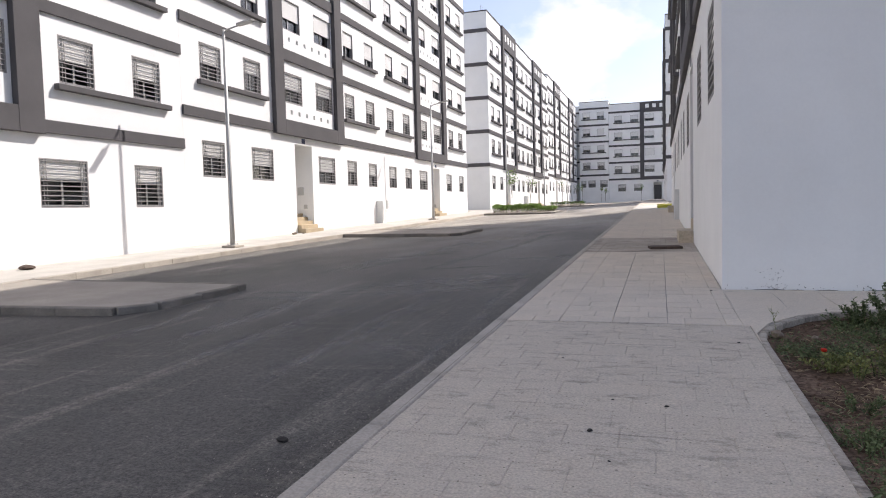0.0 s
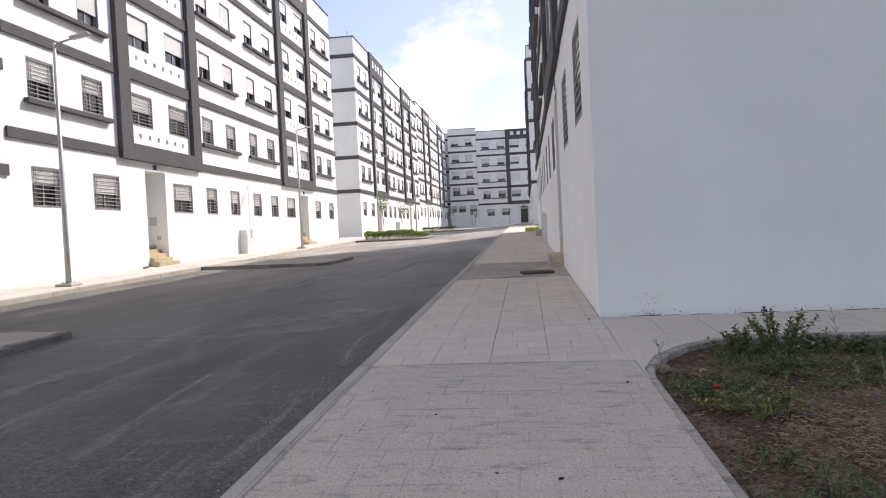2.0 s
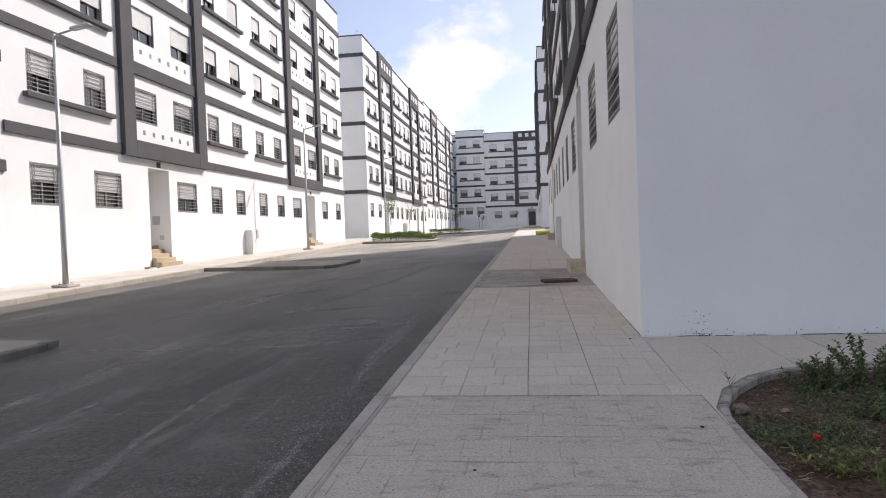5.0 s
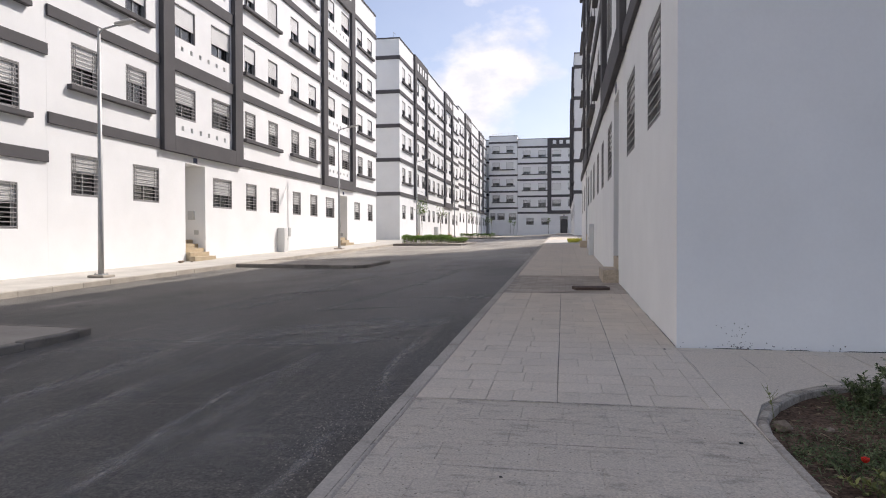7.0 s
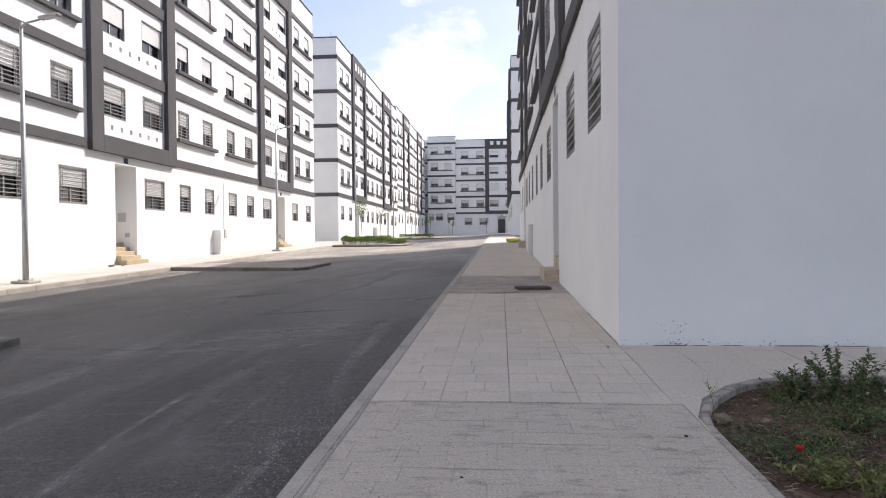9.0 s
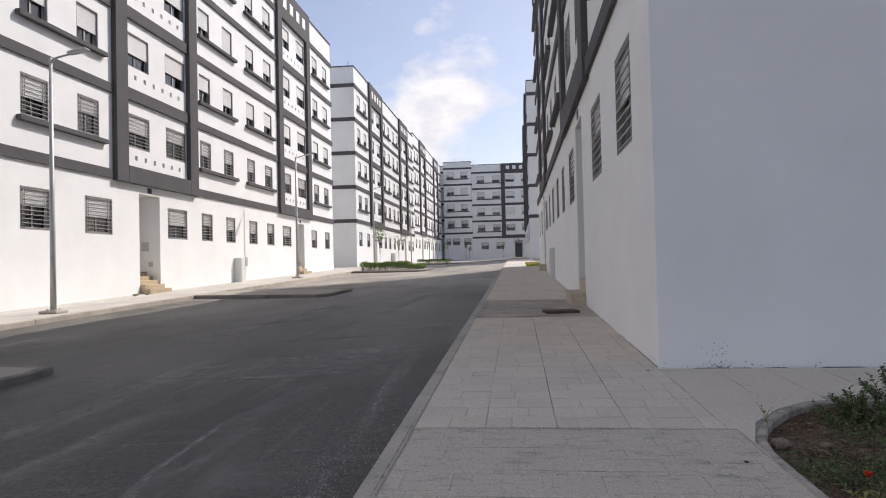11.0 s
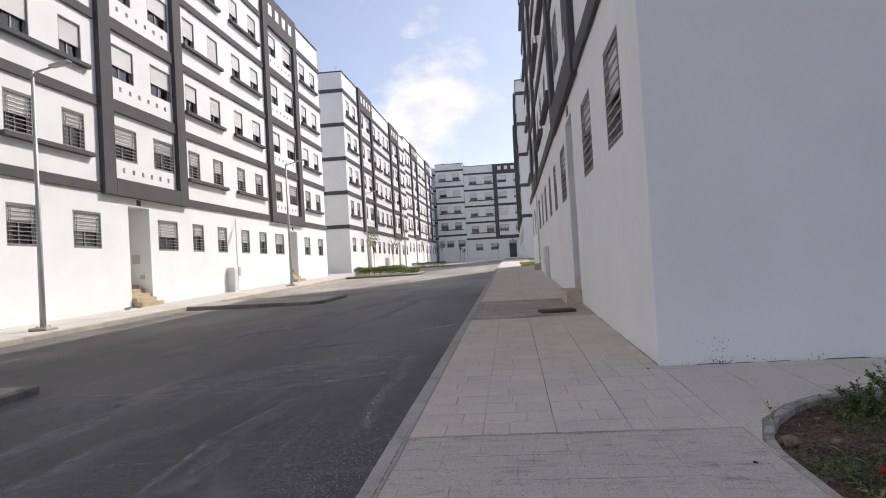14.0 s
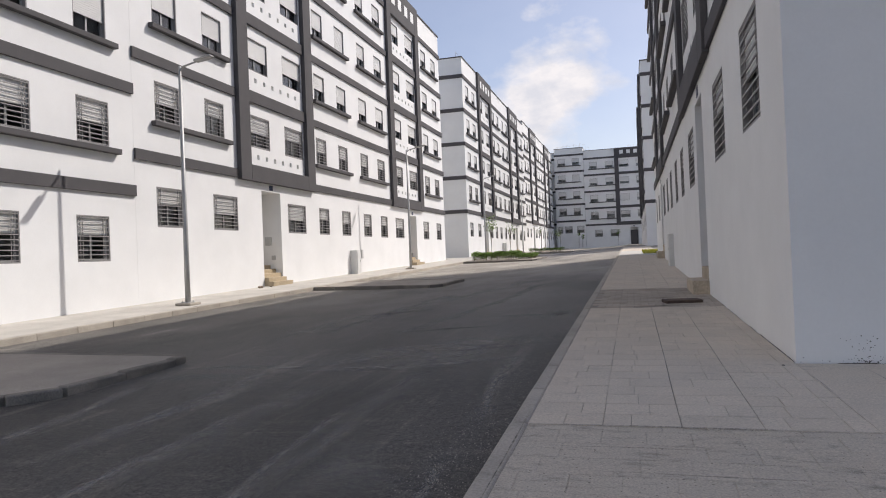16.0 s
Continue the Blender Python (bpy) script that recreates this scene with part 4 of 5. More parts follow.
# ---- planter with weeds ----
def planter():
    inner = [(x, y) for x, y in EDGE]
    bm = bmesh.new()
    xs = [2.0 + 0.16 * i for i in range(40)] + [8.4 + 0.9 * i for i in range(8)]
    ys = [-12 + 1.0 * i for i in range(11)] + [-1 + 0.16 * i for i in range(50)]
    grid = {}
    for i, x in enumerate(xs):
        for j, y in enumerate(ys):
            yl = min(y, 6.92 - 0.03 * max(0.0, x - 3.5))
            z = right_level(yl) - 0.048 + 0.03 * noise.noise((x * 1.3, yl * 1.3, 0)) + 0.018 * noise.noise((x * 4, yl * 4, 3))
            xx = x
            for (xa, ya), (xb, yb) in zip(inner, inner[1:]):
                if ya <= yl <= yb and yb > ya:
                    xx = max(xx, xa + (xb - xa) * (yl - ya) / (yb - ya))
            grid[i, j] = bm.verts.new((xx, yl, z))
    for i in range(len(xs) - 1):
        for j in range(len(ys) - 1):
            try:
                bm.faces.new((grid[i, j], grid[i + 1, j], grid[i + 1, j + 1], grid[i, j + 1]))
            except ValueError:
                pass
    bmesh.ops.remove_doubles(bm, verts=bm.verts[:], dist=0.001)
    ob = tagged(new("planter_soil", mesh_of("planter_soil", bm, SOIL, True)), "dry brown soil of the roadside planter", "soil", "", "structure")
    holder = tagged(new("planter_edging"), "low grey concrete edging round the planter", "edging", "", "structure")
    pts = [(2.156, -8 + i) for i in range(10)] + EDGE[1:]
    for a, b in zip(pts, pts[1:]):
        a, b = Vector(a), Vector(b)
        n = max(1, round((b - a).length / 1.0))
        for j in range(n):
            p, ln, d = a.lerp(b, (j + 0.5) / n), (b - a).length / n, (b - a).normalized()
            vs, fs = bevelled(ln + 0.004, 0.062, 0.3, 0.012)
            child("edging_stone", raw_mesh("edging_stone", vs, fs, EDGEM), holder, Matrix.Translation((p.x, p.y, right_level(p.y) + 0.003)) @ pose(0, 0, 0, 0, -math.degrees(0.024 * d.y), math.degrees(math.atan2(d.y, d.x))))


planter()


def leaf(vs, fs, p, d, ln, w, rnd):
    """One folded leaf of five points."""
    d = d.normalized()
    s = d.cross(Vector((rnd.uniform(-1, 1), rnd.uniform(-1, 1), 1.4))).normalized()
    n = s.cross(d)
    k = len(vs)
    vs += [tuple(p), tuple(p + d * ln * 0.5 + s * w / 2 + n * w * 0.2), tuple(p + d * ln * 0.55), tuple(p + d * ln * 0.5 - s * w / 2 + n * w * 0.2), tuple(p + d * ln - n * ln * 0.15)]
    fs += [(k, k + 2, k + 1), (k, k + 3, k + 2), (k + 1, k + 2, k + 4), (k + 2, k + 3, k + 4)]


def weed(x, y, height, spread, stems, leaves, size, mat, label, seed, flowers=0):
    rnd = random.Random(seed)
    h = thing("weed", pose(x, y, soil_height(x, y)), label, "weed", "weeds in the planter")
    bm = bmesh.new()
    vs, fs, fl = [], [], []
    for _ in range(stems):
        a, r = rnd.uniform(0, 6.28), rnd.uniform(0.1, 1.0) * spread
        hh = height * rnd.uniform(0.5, 1.0) * (1 - 0.35 * r / spread)
        p0 = Vector((math.cos(a) * r * 0.35, math.sin(a) * r * 0.35, -0.02))
        p2 = Vector((math.cos(a) * r, math.sin(a) * r, hh))
        p1 = p0.lerp(p2, 0.5) + Vector((0, 0, hh * 0.12))
        tube(bm, [p0, p1, p2], [0.004, 0.003, 0.0015], 3)
        for _ in range(int(leaves * 1.7)):
            t = rnd.uniform(0.15, 1.0)
            p = p0.lerp(p1, t * 2) if t < 0.5 else p1.lerp(p2, t * 2 - 1)
            d = Vector((rnd.uniform(-1, 1), rnd.uniform(-1, 1), rnd.uniform(-0.2, 0.9)))
            leaf(vs, fs, p, d, size * rnd.uniform(0.4, 1.0), size * rnd.uniform(0.22, 0.42), rnd)
        if rnd.random() < flowers:
            fl.append(p2)
    part("stem", bm, LEAF, h)["kind"] = "stuff"
    child("leaves", raw_mesh("leaves", vs, fs, mat), h)
    for p in fl[:5]:
        bm = bmesh.new()
        bmesh.ops.create_icosphere(bm, subdivisions=1, radius=0.012, matrix=Matrix.Translation(p))
        part("flower", bm, PETAL, h, "small pale flower head")
    return h


WEEDS = [(2.55, 3.45, 0.36, 0.10, 8, 6, 0.03, LEAFY), (2.72, 3.3, 0.30, 0.12, 8, 6, 0.03, LEAF), (2.35, 3.3, 0.16, 0.22, 16, 12, 0.035, LEAF), (3.1, 3.1, 0.26, 0.2, 12, 12, 0.035, LEAFY), (3.05, 6.3, 0.26, 0.3, 22, 24, 0.045, LEAF), (4.0, 6.3, 0.15, 0.3, 20, 24, 0.045, LEAF), (4.5, 6.2, 0.13, 0.3, 20, 24, 0.045, LEAF), (5.05, 6.35, 0.2, 0.3, 18, 24, 0.045, LEAF), (2.5, 4.75, 0.14, 0.2, 14, 16, 0.05, LEAFY), (2.6, 4.55, 0.26, 0.1, 6, 8, 0.05, LEAFY), (3.35, 6.35, 0.42, 0.38, 26, 26, 0.055, LEAF), (2.95, 6.25, 0.2, 0.28, 16, 20, 0.04, LEAF), (3.75, 6.4, 0.18, 0.35, 20, 24, 0.05, LEAF), (4.25, 6.35, 0.15, 0.4, 20, 24, 0.05, LEAF), (4.75, 6.25, 0.16, 0.4, 20, 24, 0.05, LEAF), (5.3, 6.1, 0.32, 0.42, 18, 24, 0.055, LEAF), (6.0, 6.2, 0.44, 0.3, 16, 22, 0.055, LEAF), (6.5, 6.0, 0.38, 0.4, 20, 22, 0.06, LEAFY), (7.2, 6.2, 0.36, 0.4, 18, 22, 0.06, LEAF), (3.1, 5.6, 0.16, 0.4, 22, 22, 0.045, LEAF), (3.7, 5.45, 0.15, 0.42, 22, 22, 0.045, LEAF), (4.3, 5.4, 0.14, 0.42, 20, 22, 0.045, LEAF), (2.6, 5.15, 0.10, 0.3, 18, 16, 0.03, LEAF), (2.75, 4.65, 0.24, 0.24, 12, 18, 0.05, LEAFY), (5.2, 5.3, 0.12, 0.4, 16, 18, 0.045, LEAF), (2.45, 3.85, 0.11, 0.3, 14, 14, 0.035, LEAF), (2.8, 3.5, 0.12, 0.3, 12, 12, 0.035, LEAF), (3.05, 3.7, 0.30, 0.15, 7, 10, 0.04, LEAFY), (4.4, 3.7, 0.16, 0.4, 18, 20, 0.05, LEAFY), (2.4, 2.7, 0.18, 0.3, 16, 18, 0.05, LEAF), (4.8, 4.4, 0.12, 0.35, 14, 16, 0.045, LEAF), (5.8, 4.6, 0.15, 0.4, 16, 18, 0.05, LEAF)]
for i, (x, y, hh, sp, st, lv, sz, mt) in enumerate(WEEDS):
    weed(x, y, hh, sp, st, lv, sz, mt, "low leafy green weed on dry soil" if mt is LEAF else "yellowing leafy weed on dry soil", 100 + i, 0.2 if i in (10, 12, 13) else 0.0)


def tall_stalks():
    rnd = random.Random(5)
    for i, (x, y) in enumerate(((4.85, 6.45), (4.95, 6.55), (5.1, 6.5), (5.0, 6.4), (3.9, 6.55), (3.1, 4.3), (3.25, 4.4), (3.15, 3.9), (6.9, 6.4), (2.35, 5.95))):
        h = thing("dry_stalk", pose(x, y, soil_height(x, y)), "thin yellow-green stalk with small seed heads", "stalk", "dry stalks in the planter")
        ht = rnd.uniform(0.32, 0.5) if i < 9 else 0.2
        lean = (rnd.uniform(-0.08, 0.08), rnd.uniform(-0.06, 0.06))
        bm = bmesh.new()
        tube(bm, [(0, 0, -0.02), (lean[0] * 0.4, lean[1] * 0.4, ht * 0.5), (lean[0], lean[1], ht)], [0.0025, 0.002, 0.001], 4)
        for _ in range(5):
            t = rnd.uniform(0.4, 0.95)
            a = rnd.uniform(0, 6.28)
            p = Vector((lean[0] * t, lean[1] * t, ht * t))
            tube(bm, [p, p + Vector((math.cos(a) * 0.05, math.sin(a) * 0.05, 0.07))], [0.002, 0.001], 3)
        part("stem", bm, LEAFY, h)
        vs, fs = [], []
        for _ in range(16):
            t = rnd.uniform(0.4, 1.0)
            leaf(vs, fs, Vector((lean[0] * t, lean[1] * t, ht * t)), Vector((rnd.uniform(-1, 1), rnd.uniform(-1, 1), rnd.uniform(0, 1))), 0.026, 0.008, rnd)
        child("seed_head", raw_mesh("seed_head", vs, fs, LEAFY), h)["kind"] = "stuff"


tall_stalks()


def poppy(x, y):
    h = thing("poppy", pose(x, y, soil_height(x, y)), "single red poppy among the weeds", "flower")
    bm = bmesh.new()
    tube(bm, [(0, 0, -0.02), (0.02, 0, 0.035), (0.03, 0.0, 0.065)], [0.003, 0.0025, 0.002], 4)
    part("stem", bm, LEAF, h)
    for k in range(5):
        bm = bmesh.new()
        bmesh.ops.create_icosphere(bm, subdivisions=2, radius=0.016, matrix=Matrix.Translation((0.03, 0, 0.065)) @ pose(0, 0, 0, 0, 0, 72 * k) @ Matrix.Translation((0.010, 0, 0.012)) @ pose(0, 0, 0, 0, -60) @ Matrix.Diagonal((1, 1, 0.3, 1)))
        part("petal", bm, POPPY, h, "red petal")


poppy(2.50, 5.10)


def litter_grass():
    rnd = random.Random(21)
    vs, fs = [], []
    for _ in range(15000):
        x, y = rnd.uniform(2.25, 8.5), rnd.uniform(-0.5, 6.55)
        if rnd.random() < 0.7:
            x, y = rnd.gauss(3.9, 0.8), rnd.gauss(4.2, 0.5)
        if x < 2.2 or y > 6.6 - 0.5 * max(0, 2.9 - x) or noise.noise((x * 1.6, y * 1.9, 7.0)) + 0.6 * noise.noise((x * 5, y * 5, 2.0)) < rnd.uniform(-0.45, 0.25):
            continue
        a, ln = rnd.uniform(0, 6.28), rnd.uniform(0.012, 0.075)
        w = rnd.choice((0.0007, 0.001, 0.0018))
        z = soil_height(x, y) + 0.006 + rnd.uniform(0, 0.018)
        dx, dy = math.cos(a), math.sin(a)
        z2 = soil_height(x + dx * ln, y + dy * ln) + 0.006 + rnd.uniform(0, 0.022)
        k = len(vs)
        vs += [(x - dy * w, y + dx * w, z), (x + dy * w, y - dx * w, z), (x + dx * ln, y + dy * ln, z2), (x + dx * ln * 0.5, y + dy * ln * 0.5, (z + z2) / 2 + 0.006)]
        fs += [(k, k + 1, k + 3), (k + 1, k + 2, k + 3), (k, k + 3, k + 2)]
    tagged(new("straw_litter", raw_mesh("straw_litter", vs, fs, STRAW)), "dry straw scattered over the brown soil", "straw", "", "stuff")
    vs, fs = [], []
    for _ in range(5000):
        c = rnd.choice(((2.6, 3.4, 0.35), (2.9, 3.0, 0.4), (3.3, 2.7, 0.5), (2.6, 5.2, 0.28), (3.2, 6.1, 0.4), (3.6, 5.5, 0.6), (4.4, 6.1, 0.8), (6.3, 5.9, 0.7), (2.4, 2.6, 0.3), (4.6, 3.4, 0.5)))
        x, y = rnd.gauss(c[0], c[2] * 0.6), rnd.gauss(c[1], c[2] * 0.5)
        if x < 2.2 or y > 6.62 - 0.6 * max(0, 3.0 - x):
            continue
        a, z = rnd.uniform(0, 6.28), soil_height(x, y) - 0.005
        if rnd.random() < 0.2:
            ln, lean, w = rnd.uniform(0.03, 0.08), rnd.uniform(0.2, 0.9), 0.0018
            dx, dy = math.cos(a), math.sin(a)
            k = len(vs)
            vs += [(x - dy * w, y + dx * w, z), (x + dy * w, y - dx * w, z), (x + dx * ln * lean * 0.4, y + dy * ln * lean * 0.4, z + ln * 0.65), (x + dx * ln * lean, y + dy * ln * lean, z + ln)]
            fs += [(k, k + 1, k + 2), (k, k + 2, k + 3)]
            continue
        z += abs(rnd.gauss(0, 0.035))
        leaf(vs, fs, Vector((x, y, z)), Vector((math.cos(a), math.sin(a), rnd.uniform(-0.1, 0.9))), rnd.uniform(0.015, 0.045), rnd.uniform(0.006, 0.016), rnd)
    for x0, x1, cy, sy, hh, n in ((2.8, 6.4, 6.22, 0.2, 0.16, 15000), (2.25, 3.7, 5.3, 0.2, 0.09, 8000), (2.7, 3.6, 5.75, 0.25, 0.08, 4000), (3.6, 4.6, 5.3, 0.2, 0.12, 4000), (2.2, 3.4, 3.2, 0.25, 0.10, 6000), (6.4, 9.0, 6.0, 0.3, 0.2, 5000)):
        for _ in range(n):
            x, y = rnd.uniform(x0, x1), rnd.gauss(cy, sy)
            thick = 0.36 + 1.0 * noise.noise((x * 2.1, y * 2.6, 4.0)) + 0.4 * noise.noise((x * 6, y * 6, 9.0))
            if x < 2.2 or y > 6.72 - 0.7 * max(0, 3.0 - x) or rnd.random() > thick:
                continue
            a = rnd.uniform(0, 6.28)
            leaf(vs, fs, Vector((x, y, soil_height(x, y) + rnd.random() ** 1.4 * hh * min(1.0, thick))), Vector((math.cos(a), math.sin(a), rnd.uniform(-0.2, 1.1))), rnd.uniform(0.012, 0.034), rnd.uniform(0.005, 0.013), rnd)
    tagged(new("weed_grass", raw_mesh("weed_grass", vs, fs, LEAF)), "low green weed leaves and thin grass on the soil", "grass", "", "stuff")


litter_grass()


def soil_crumbs():
    rnd = random.Random(51)
    vs, fs = [], []
    for _ in range(5200):
        x, y = 2.2 + abs(rnd.gauss(0, 1.6)), rnd.uniform(1.5, 6.7)
        if y > 6.62 - 0.75 * max(0, 3.0 - x):
            continue
        s, a, z = rnd.choice((0.004, 0.006, 0.009, 0.014)), rnd.uniform(0, 6.28), soil_height(x, y) - 0.002
        k = len(vs)
        vs += [(x + s * rnd.uniform(0.7, 1.3) * math.cos(a + j * 1.2566), y + s * rnd.uniform(0.7, 1.3) * math.sin(a + j * 1.2566), z) for j in range(5)]
        vs.append((x + rnd.uniform(-0.3, 0.3) * s, y, z + s * rnd.uniform(0.6, 1.1)))
        fs += [(k + j, k + (j + 1) % 5, k + 5) for j in range(5)]
    tagged(new("soil_crumbs", raw_mesh("soil_crumbs", vs, fs, CRUMB)), "brown crumbs of dry soil in the planter", "soil", "", "stuff")


soil_crumbs()


# ---- hedges and young trees on the planted island ----
def hedge(x0, x1, y0, y1, hgt, count, seed, label):
    rnd = random.Random(seed)
    z0 = left_level((y0 + y1) / 2)
    h = thing("hedge", pose((x0 + x1) / 2, (y0 + y1) / 2, z0), label, "hedge", "hedges on the planted islands")
    bm = bmesh.new()
    for _ in range(40):
        x, y = rnd.uniform(x0, x1) - (x0 + x1) / 2, rnd.uniform(y0, y1) - (y0 + y1) / 2
        tube(bm, [(x, y, -0.02), (x + rnd.uniform(-0.1, 0.1), y + rnd.uniform(-0.1, 0.1), hgt * 0.8)], [0.02, 0.006], 4)
    part("twig", bm, BARK, h)["kind"] = "stuff"
    vs, fs = [], []
    for _ in range(count):
        u, v = rnd.uniform(x0, x1), rnd.uniform(y0, y1)
        w = hgt * (0.82 + 0.28 * noise.noise((u * 1.7, v * 1.7, seed)))
        z = w * (1 - abs(rnd.gauss(0, 0.33)))
        p = Vector((u - (x0 + x1) / 2 + rnd.gauss(0, 0.05), v - (y0 + y1) / 2 + rnd.gauss(0, 0.05), max(0.02, z)))
        leaf(vs, fs, p, Vector((rnd.uniform(-1, 1), rnd.uniform(-1, 1), rnd.uniform(-0.2, 1))), rnd.uniform(0.06, 0.12), rnd.uniform(0.04, 0.06), rnd)
    child("leaves", raw_mesh("leaves", vs, fs, HEDGE), h)


hedge(-9.9, -6.6, 47.0, 48.1, 0.62, 7000, 1, "clipped green hedge on the concrete island")
hedge(-6.9, -5.8, 48.0, 50.6, 0.38, 2500, 2, "low ragged hedge on the concrete island")
hedge(-9.6, -6.0, 71.6, 72.6, 0.5, 2500, 3, "low green hedge far down the road")


def young_tree(x, y, z, hgt, seed, label, n=260):
    rnd = random.Random(seed)
    h = thing("young_tree", pose(x, y, z), label, "tree", "young street trees")
    bm = bmesh.new()
    top = Vector((rnd.uniform(-0.1, 0.1), rnd.uniform(-0.1, 0.1), hgt * 0.72))
    tube(bm, [(0, 0, -0.05), (0.03, 0.0, hgt * 0.4), top], [0.035, 0.028, 0.016], 6)
    part("trunk", bm, BARK, h, "", True)
    vs, fs = [], []
    for k in range(7):
        a = rnd.uniform(0, 6.28)
        s = Vector((0.02, 0, hgt * rnd.uniform(0.5, 0.72)))
        e = s + Vector((math.cos(a) * rnd.uniform(0.2, 0.55), math.sin(a) * rnd.uniform(0.2, 0.55), rnd.uniform(0.15, 0.28) * hgt))
        bm = bmesh.new()
        tube(bm, [s, s.lerp(e, 0.5) + Vector((0, 0, 0.05)), e], [0.012, 0.009, 0.004], 5)
        part("limb", bm, BARK, h)
        for _ in range(n // 7):
            p = s.lerp(e, rnd.uniform(0.35, 1.05)) + Vector((rnd.gauss(0, 0.12), rnd.gauss(0, 0.12), rnd.gauss(0, 0.10)))
            leaf(vs, fs, p, Vector((rnd.uniform(-1, 1), rnd.uniform(-1, 1), rnd.uniform(-0.8, 0.5))), rnd.uniform(0.1, 0.17), rnd.uniform(0.05, 0.08), rnd)
    child("crown", raw_mesh("crown", vs, fs, HEDGE), h)


for i, (x, y, hh) in enumerate(((-9.0, 49.4, 3.4), (-7.9, 50.9, 2.9), (-8.4, 72.5, 3.0), (-7.0, 73.6, 2.6), (-9.0, 98.0, 3.0))):
    young_tree(x, y, left_level(y), hh, 200 + i, "thin young street tree with a sparse crown", 210 if i == 0 else 63)
for i, (x, y, hh) in enumerate(((-8.4, 124.4, 3.0), (-7.8, 124.9, 2.4), (-1.6, 125.0, 3.0))):
    young_tree(x, y, right_level(y) - 0.1, hh, 230 + i, "thin young tree before the far block", 180)

# ---- the sunlit cross street beyond the shaded block ----
# pale slab over the pavement; its colour stands in for a sunlit patch
slab("pale_paving", [(0.02, 38.6), (0.02, 47.0), (2.3, 47.0), (2.3, 38.6)], lambda y: right_level(y) + 0.004, 0.05, SUNPAVE, "thin pale slab standing in for a sunlit patch of pavement", "paving")


def grass_patch():
    rnd = random.Random(31)
    vs, fs = [], []
    for _ in range(5000):
        x, y = rnd.uniform(1.3, 4.5), rnd.uniform(40.5, 47.0)
        ln, a, w = rnd.uniform(0.06, 0.16), rnd.uniform(0, 6.28), 0.012
        z = right_level(y)
        dx, dy = math.cos(a), math.sin(a)
        k = len(vs)
        vs += [(x - dy * w, y + dx * w, z), (x + dy * w, y - dx * w, z), (x + dx * ln * 0.4, y + dy * ln * 0.4, z + ln)]
        fs.append((k, k + 1, k + 2))
    tagged(new("grass_patch", raw_mesh("grass_patch", vs, fs, YELLOW)), "yellow-green patch of sunlit grass beside the paving", "grass", "", "stuff")


grass_patch()


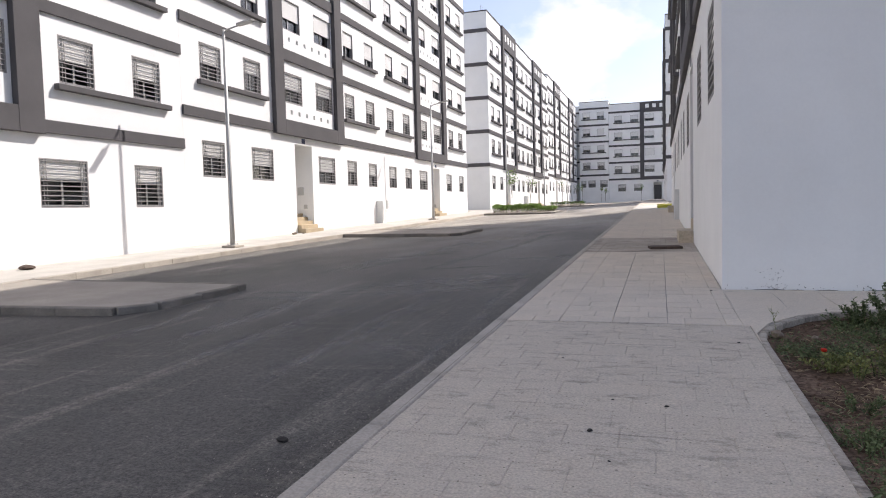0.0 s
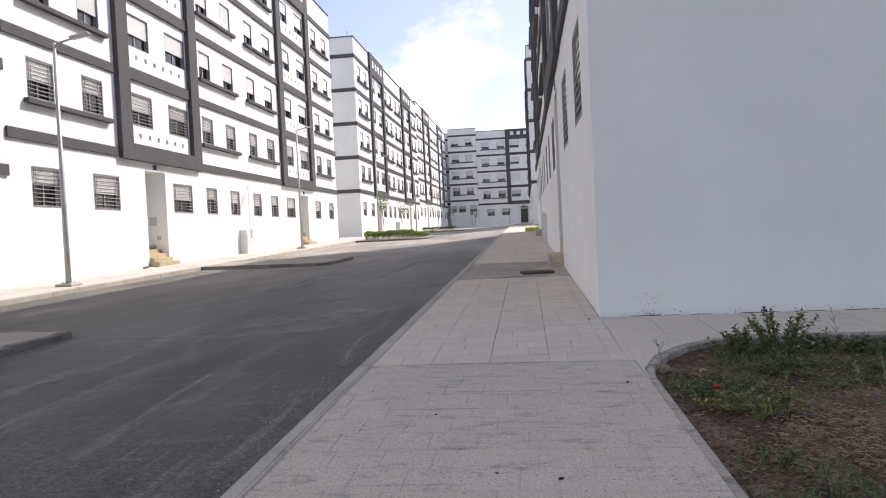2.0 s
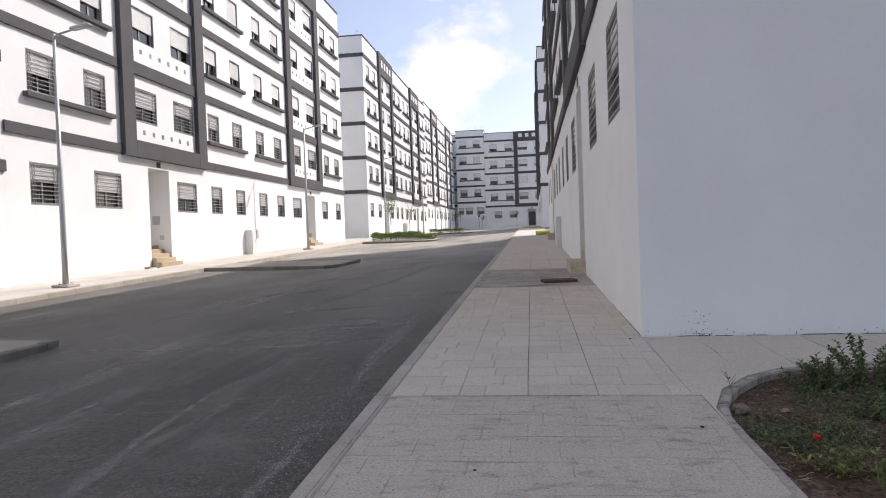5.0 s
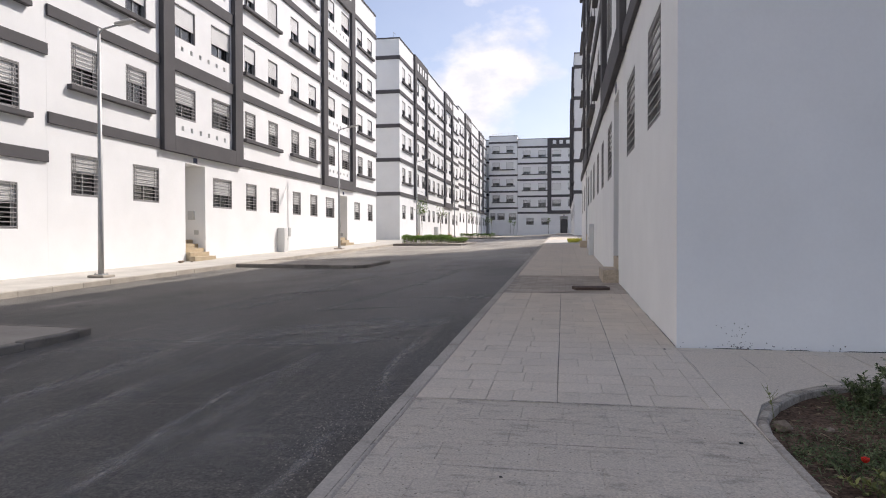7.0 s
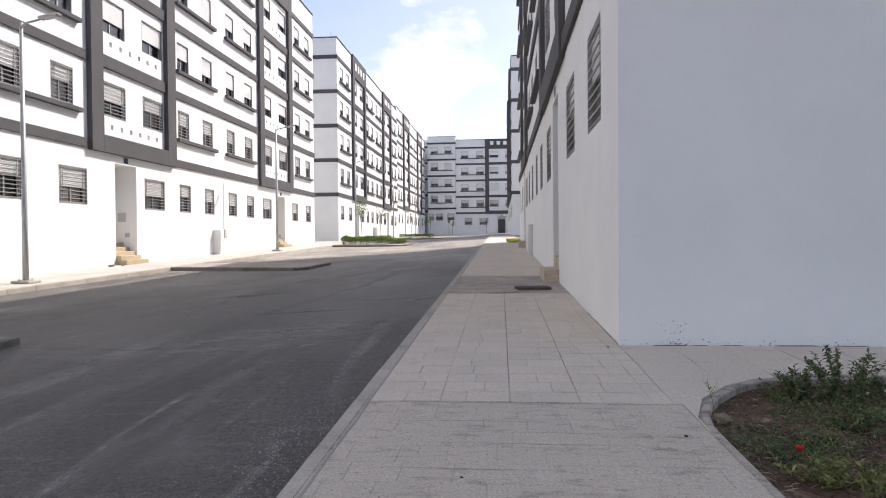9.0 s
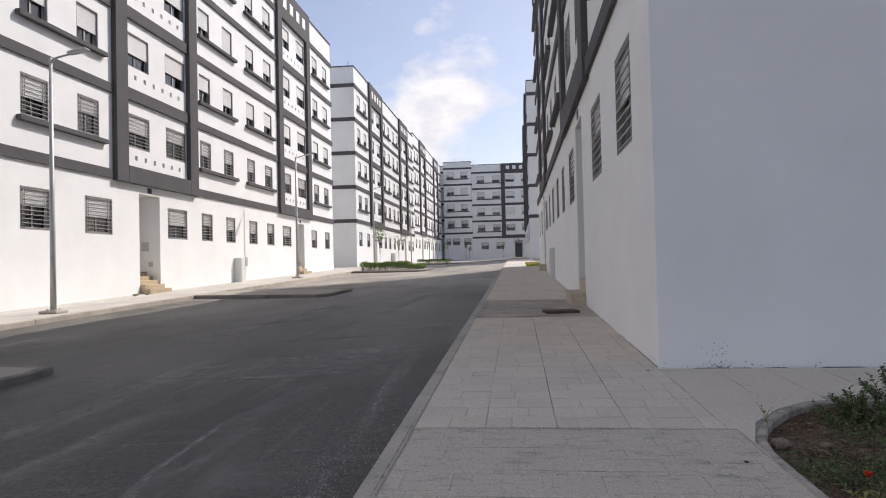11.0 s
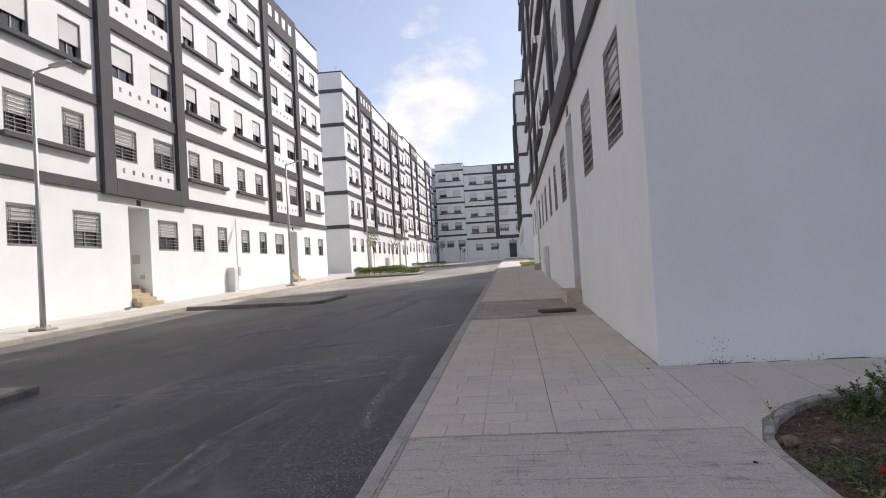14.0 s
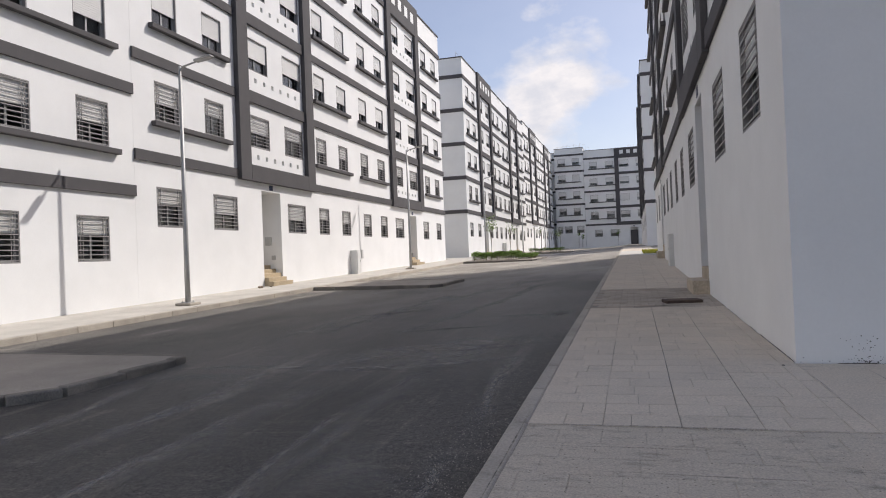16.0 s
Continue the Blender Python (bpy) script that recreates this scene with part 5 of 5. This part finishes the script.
# ---- paving slabs of the right pavement ----
def paving():
    bed = bpy.data.objects["pavement_right"]
    rnd = random.Random(9)
    far, near = [], []

    def lay(x0, w, y0, y1, ln, mat_key, shift):
        y = y0 - shift
        while y < y1 - 0.03:
            a, b = max(y, y0), min(y + ln, y1)
            if b - a > 0.05:
                yield (x0 + w / 2, (a + b) / 2, w, b - a)
            y += ln
    W = 0.482
    cols = [(0.038 + W * k, 0.038 + W * (k + 1)) for k in range(4)] + [(1.966, 2.1)]
    meshes = {}

    def put(x, y, w, d, mat, key, single, gap, cham, wob):
        kind_ = rnd.randrange(4)
        gx = gap * (0.5, 0.8, 1.1, 1.6)[kind_]
        gy = (0.007 if key == "a" else gap + 0.002) * (1.3, 0.8, 1.1, 0.7)[kind_]
        vs, fs = bevelled(w - gx, d - gy, 0.05, cham)
        jit = 5 if key == "b" else 1.5
        m = slope_pose(x + rnd.uniform(-0.001, 0.001) * jit, y + rnd.uniform(-0.0006, 0.0006) * jit, right_level, rnd.uniform(-wob, wob), rnd.uniform(-0.12, 0.12) * jit, rnd.uniform(-0.12, 0.12))
        if single:
            k = (key, kind_, round(w, 3), round(d, 3))
            if k not in meshes:
                meshes[k] = raw_mesh("paving_slab", vs, fs, mat)
            ob = child("paving_slab", meshes[k], bed)
            ob.matrix_basis = m
        else:
            (far if key == "a" else near).append((m, vs, fs))
    def split(x, y, w, d):
        c = w * rnd.uniform(0.3, 0.7)
        return ((x - w / 2 + c / 2, y, c, d), (x + c / 2, y, w - c, d)) if w > 0.3 else ((x, y, w, d),)
    for ci, (a, b) in enumerate(cols):
        for y0, y1, single in ((5.985, 13.0, True), (16.78, 60, False)):
            for row in lay(a + (0.0010 if ci in (2, 3) else 0.0003), b - a - (0.0020 if ci == 2 else 0.0016 if ci == 1 else 0.0006), y0, y1, 0.29, "a", 0.0):
                for x, y, w, d in split(*row):
                    put(x, y, w, d, CONC, "a", single and b - a > 0.2, 0.0016, 0.0032, 0.0014)
    slab("pavement_bed", [(0.044, -11.9), (0.044, 5.955), (2.148, 5.955), (2.148, -11.9)], lambda y: right_level(y) - 0.0042, 0.003, CONCB, "shallow imprinted joints of rough concrete paving", "pavement")
    y, row = -12.0, 0
    while y < 5.9:
        d = min(0.2665, 5.96 - y)
        x = -0.13 * (row % 2) - 0.04 * (row % 3)
        while x < 2.08:
            a, c = max(x, 0.042), min(x + 0.2614, 2.15)
            if c - a > 0.03:
                put((a + c) / 2, y + d / 2, c - a, d, CONCB, "b", y > 2.2, 0.003, 0.003, 0.0010)
            x += 0.2614
        y, row = y + 0.2665, row + 1
    for k in range(2, 24):
        x0 = 2.1 + W * k
        lo = 6.90 - 0.025 * max(0, x0 - 3.5)
        for x, y, w, d in lay(x0, W, lo + 0.04, 8.14, 0.42, "a", 0.14 * (k % 3)):
            put(x, y, w, d, CONC, "a", k < 8, 0.006, 0.005, 0.0012)
    slab("pavement_corner", [(2.153, 5.3), (2.153, 5.978), (2.1, 5.982), (2.1, 8.14), (3.06, 8.14), (3.06, 6.8), (2.9, 6.76), (2.6, 6.52), (2.325, 6.15), (2.165, 5.68), (2.16, 5.3)], right_level, 0.3, CONC, "plain grey concrete fillet at the planter corner", "pavement", 0.4)
    strip = []
    for j in range(16):
        for i in range(9):
            strip.append((slope_pose(0.155 + 0.232 * i + (0.11 if j % 2 else 0), 13.12 + 0.232 * j, right_level, rnd.uniform(-0.002, 0.002)), *bevelled(0.226, 0.224, 0.05, 0.006)))
    for name, rows, mat in (("far_slabs", far, CONC), ("near_slabs", near, CONCB), ("brown_pavers", strip, BRICKP)):
        vs, fs = [], []
        for m, v, f in rows:
            k = len(vs)
            vs += [tuple(m @ Vector(p)) for p in v]
            fs += [tuple(i + k for i in q) for q in f]
        ob = child(name, raw_mesh(name, vs, fs, mat), bed)
        ob["kind"] = "stuff"


paving()


# ---- dirt splashed on the foot of the shaded end wall ----
def splashes():
    rnd = random.Random(77)
    vs, fs = [], []
    for n in range(150):
        x = rnd.gauss(2.66, 0.09) if n < 55 else rnd.uniform(2.12, 9.0)
        z = right_level(8.1) + 0.004 + (rnd.uniform(0, 0.24) if n < 40 else abs(rnd.gauss(0, 0.03)))
        s = rnd.uniform(0.002, 0.006) if n % 9 else 0.007
        k = len(vs)
        for j in range(5):
            a = j * 1.2566 + rnd.uniform(-0.3, 0.3)
            vs.append((x + s * math.cos(a), 8.1535, z + s * rnd.uniform(0.6, 1.4) * math.sin(a)))
        vs.append((x, 8.1495, z))
        fs += [(k + j, k + (j + 1) % 5, k + 5) for j in range(5)]
    # the open dark joint between wall and paving
    x = 2.13
    while x < 12:
        ln, hh = rnd.uniform(0.05, 0.5), rnd.uniform(0.003, 0.008)
        if rnd.random() < 0.75:
            k, z = len(vs), right_level(8.14)
            yw = [8.153] * 4
            vs += [(x, yw[0], z - 0.002), (x + ln, yw[1], z - 0.002), (x + ln * 0.8, yw[2], z + hh), (x + ln * 0.1, yw[3], z + hh * 0.7)]
            fs.append((k, k + 1, k + 2, k + 3))
        x += ln
    y = 8.2
    while y < 13.9:
        ln, hh = rnd.uniform(0.1, 0.5), rnd.uniform(0.003, 0.008)
        if rnd.random() < 0.7:
            k, z = len(vs), right_level(y)
            xw = WALL_R - 0.003
            vs += [(xw, y, z - 0.002), (xw, y + ln, z + 0.024 * ln - 0.002), (xw, y + ln * 0.85, z + 0.02 * ln + hh), (xw, y + ln * 0.1, z + hh)]
            fs.append((k, k + 1, k + 2, k + 3))
        y += ln
    tagged(new("mud_splashes", raw_mesh("mud_splashes", vs, fs, BLACKB)), "small dark mud splashes at the foot of the wall", "stains", "", "stuff")


splashes()
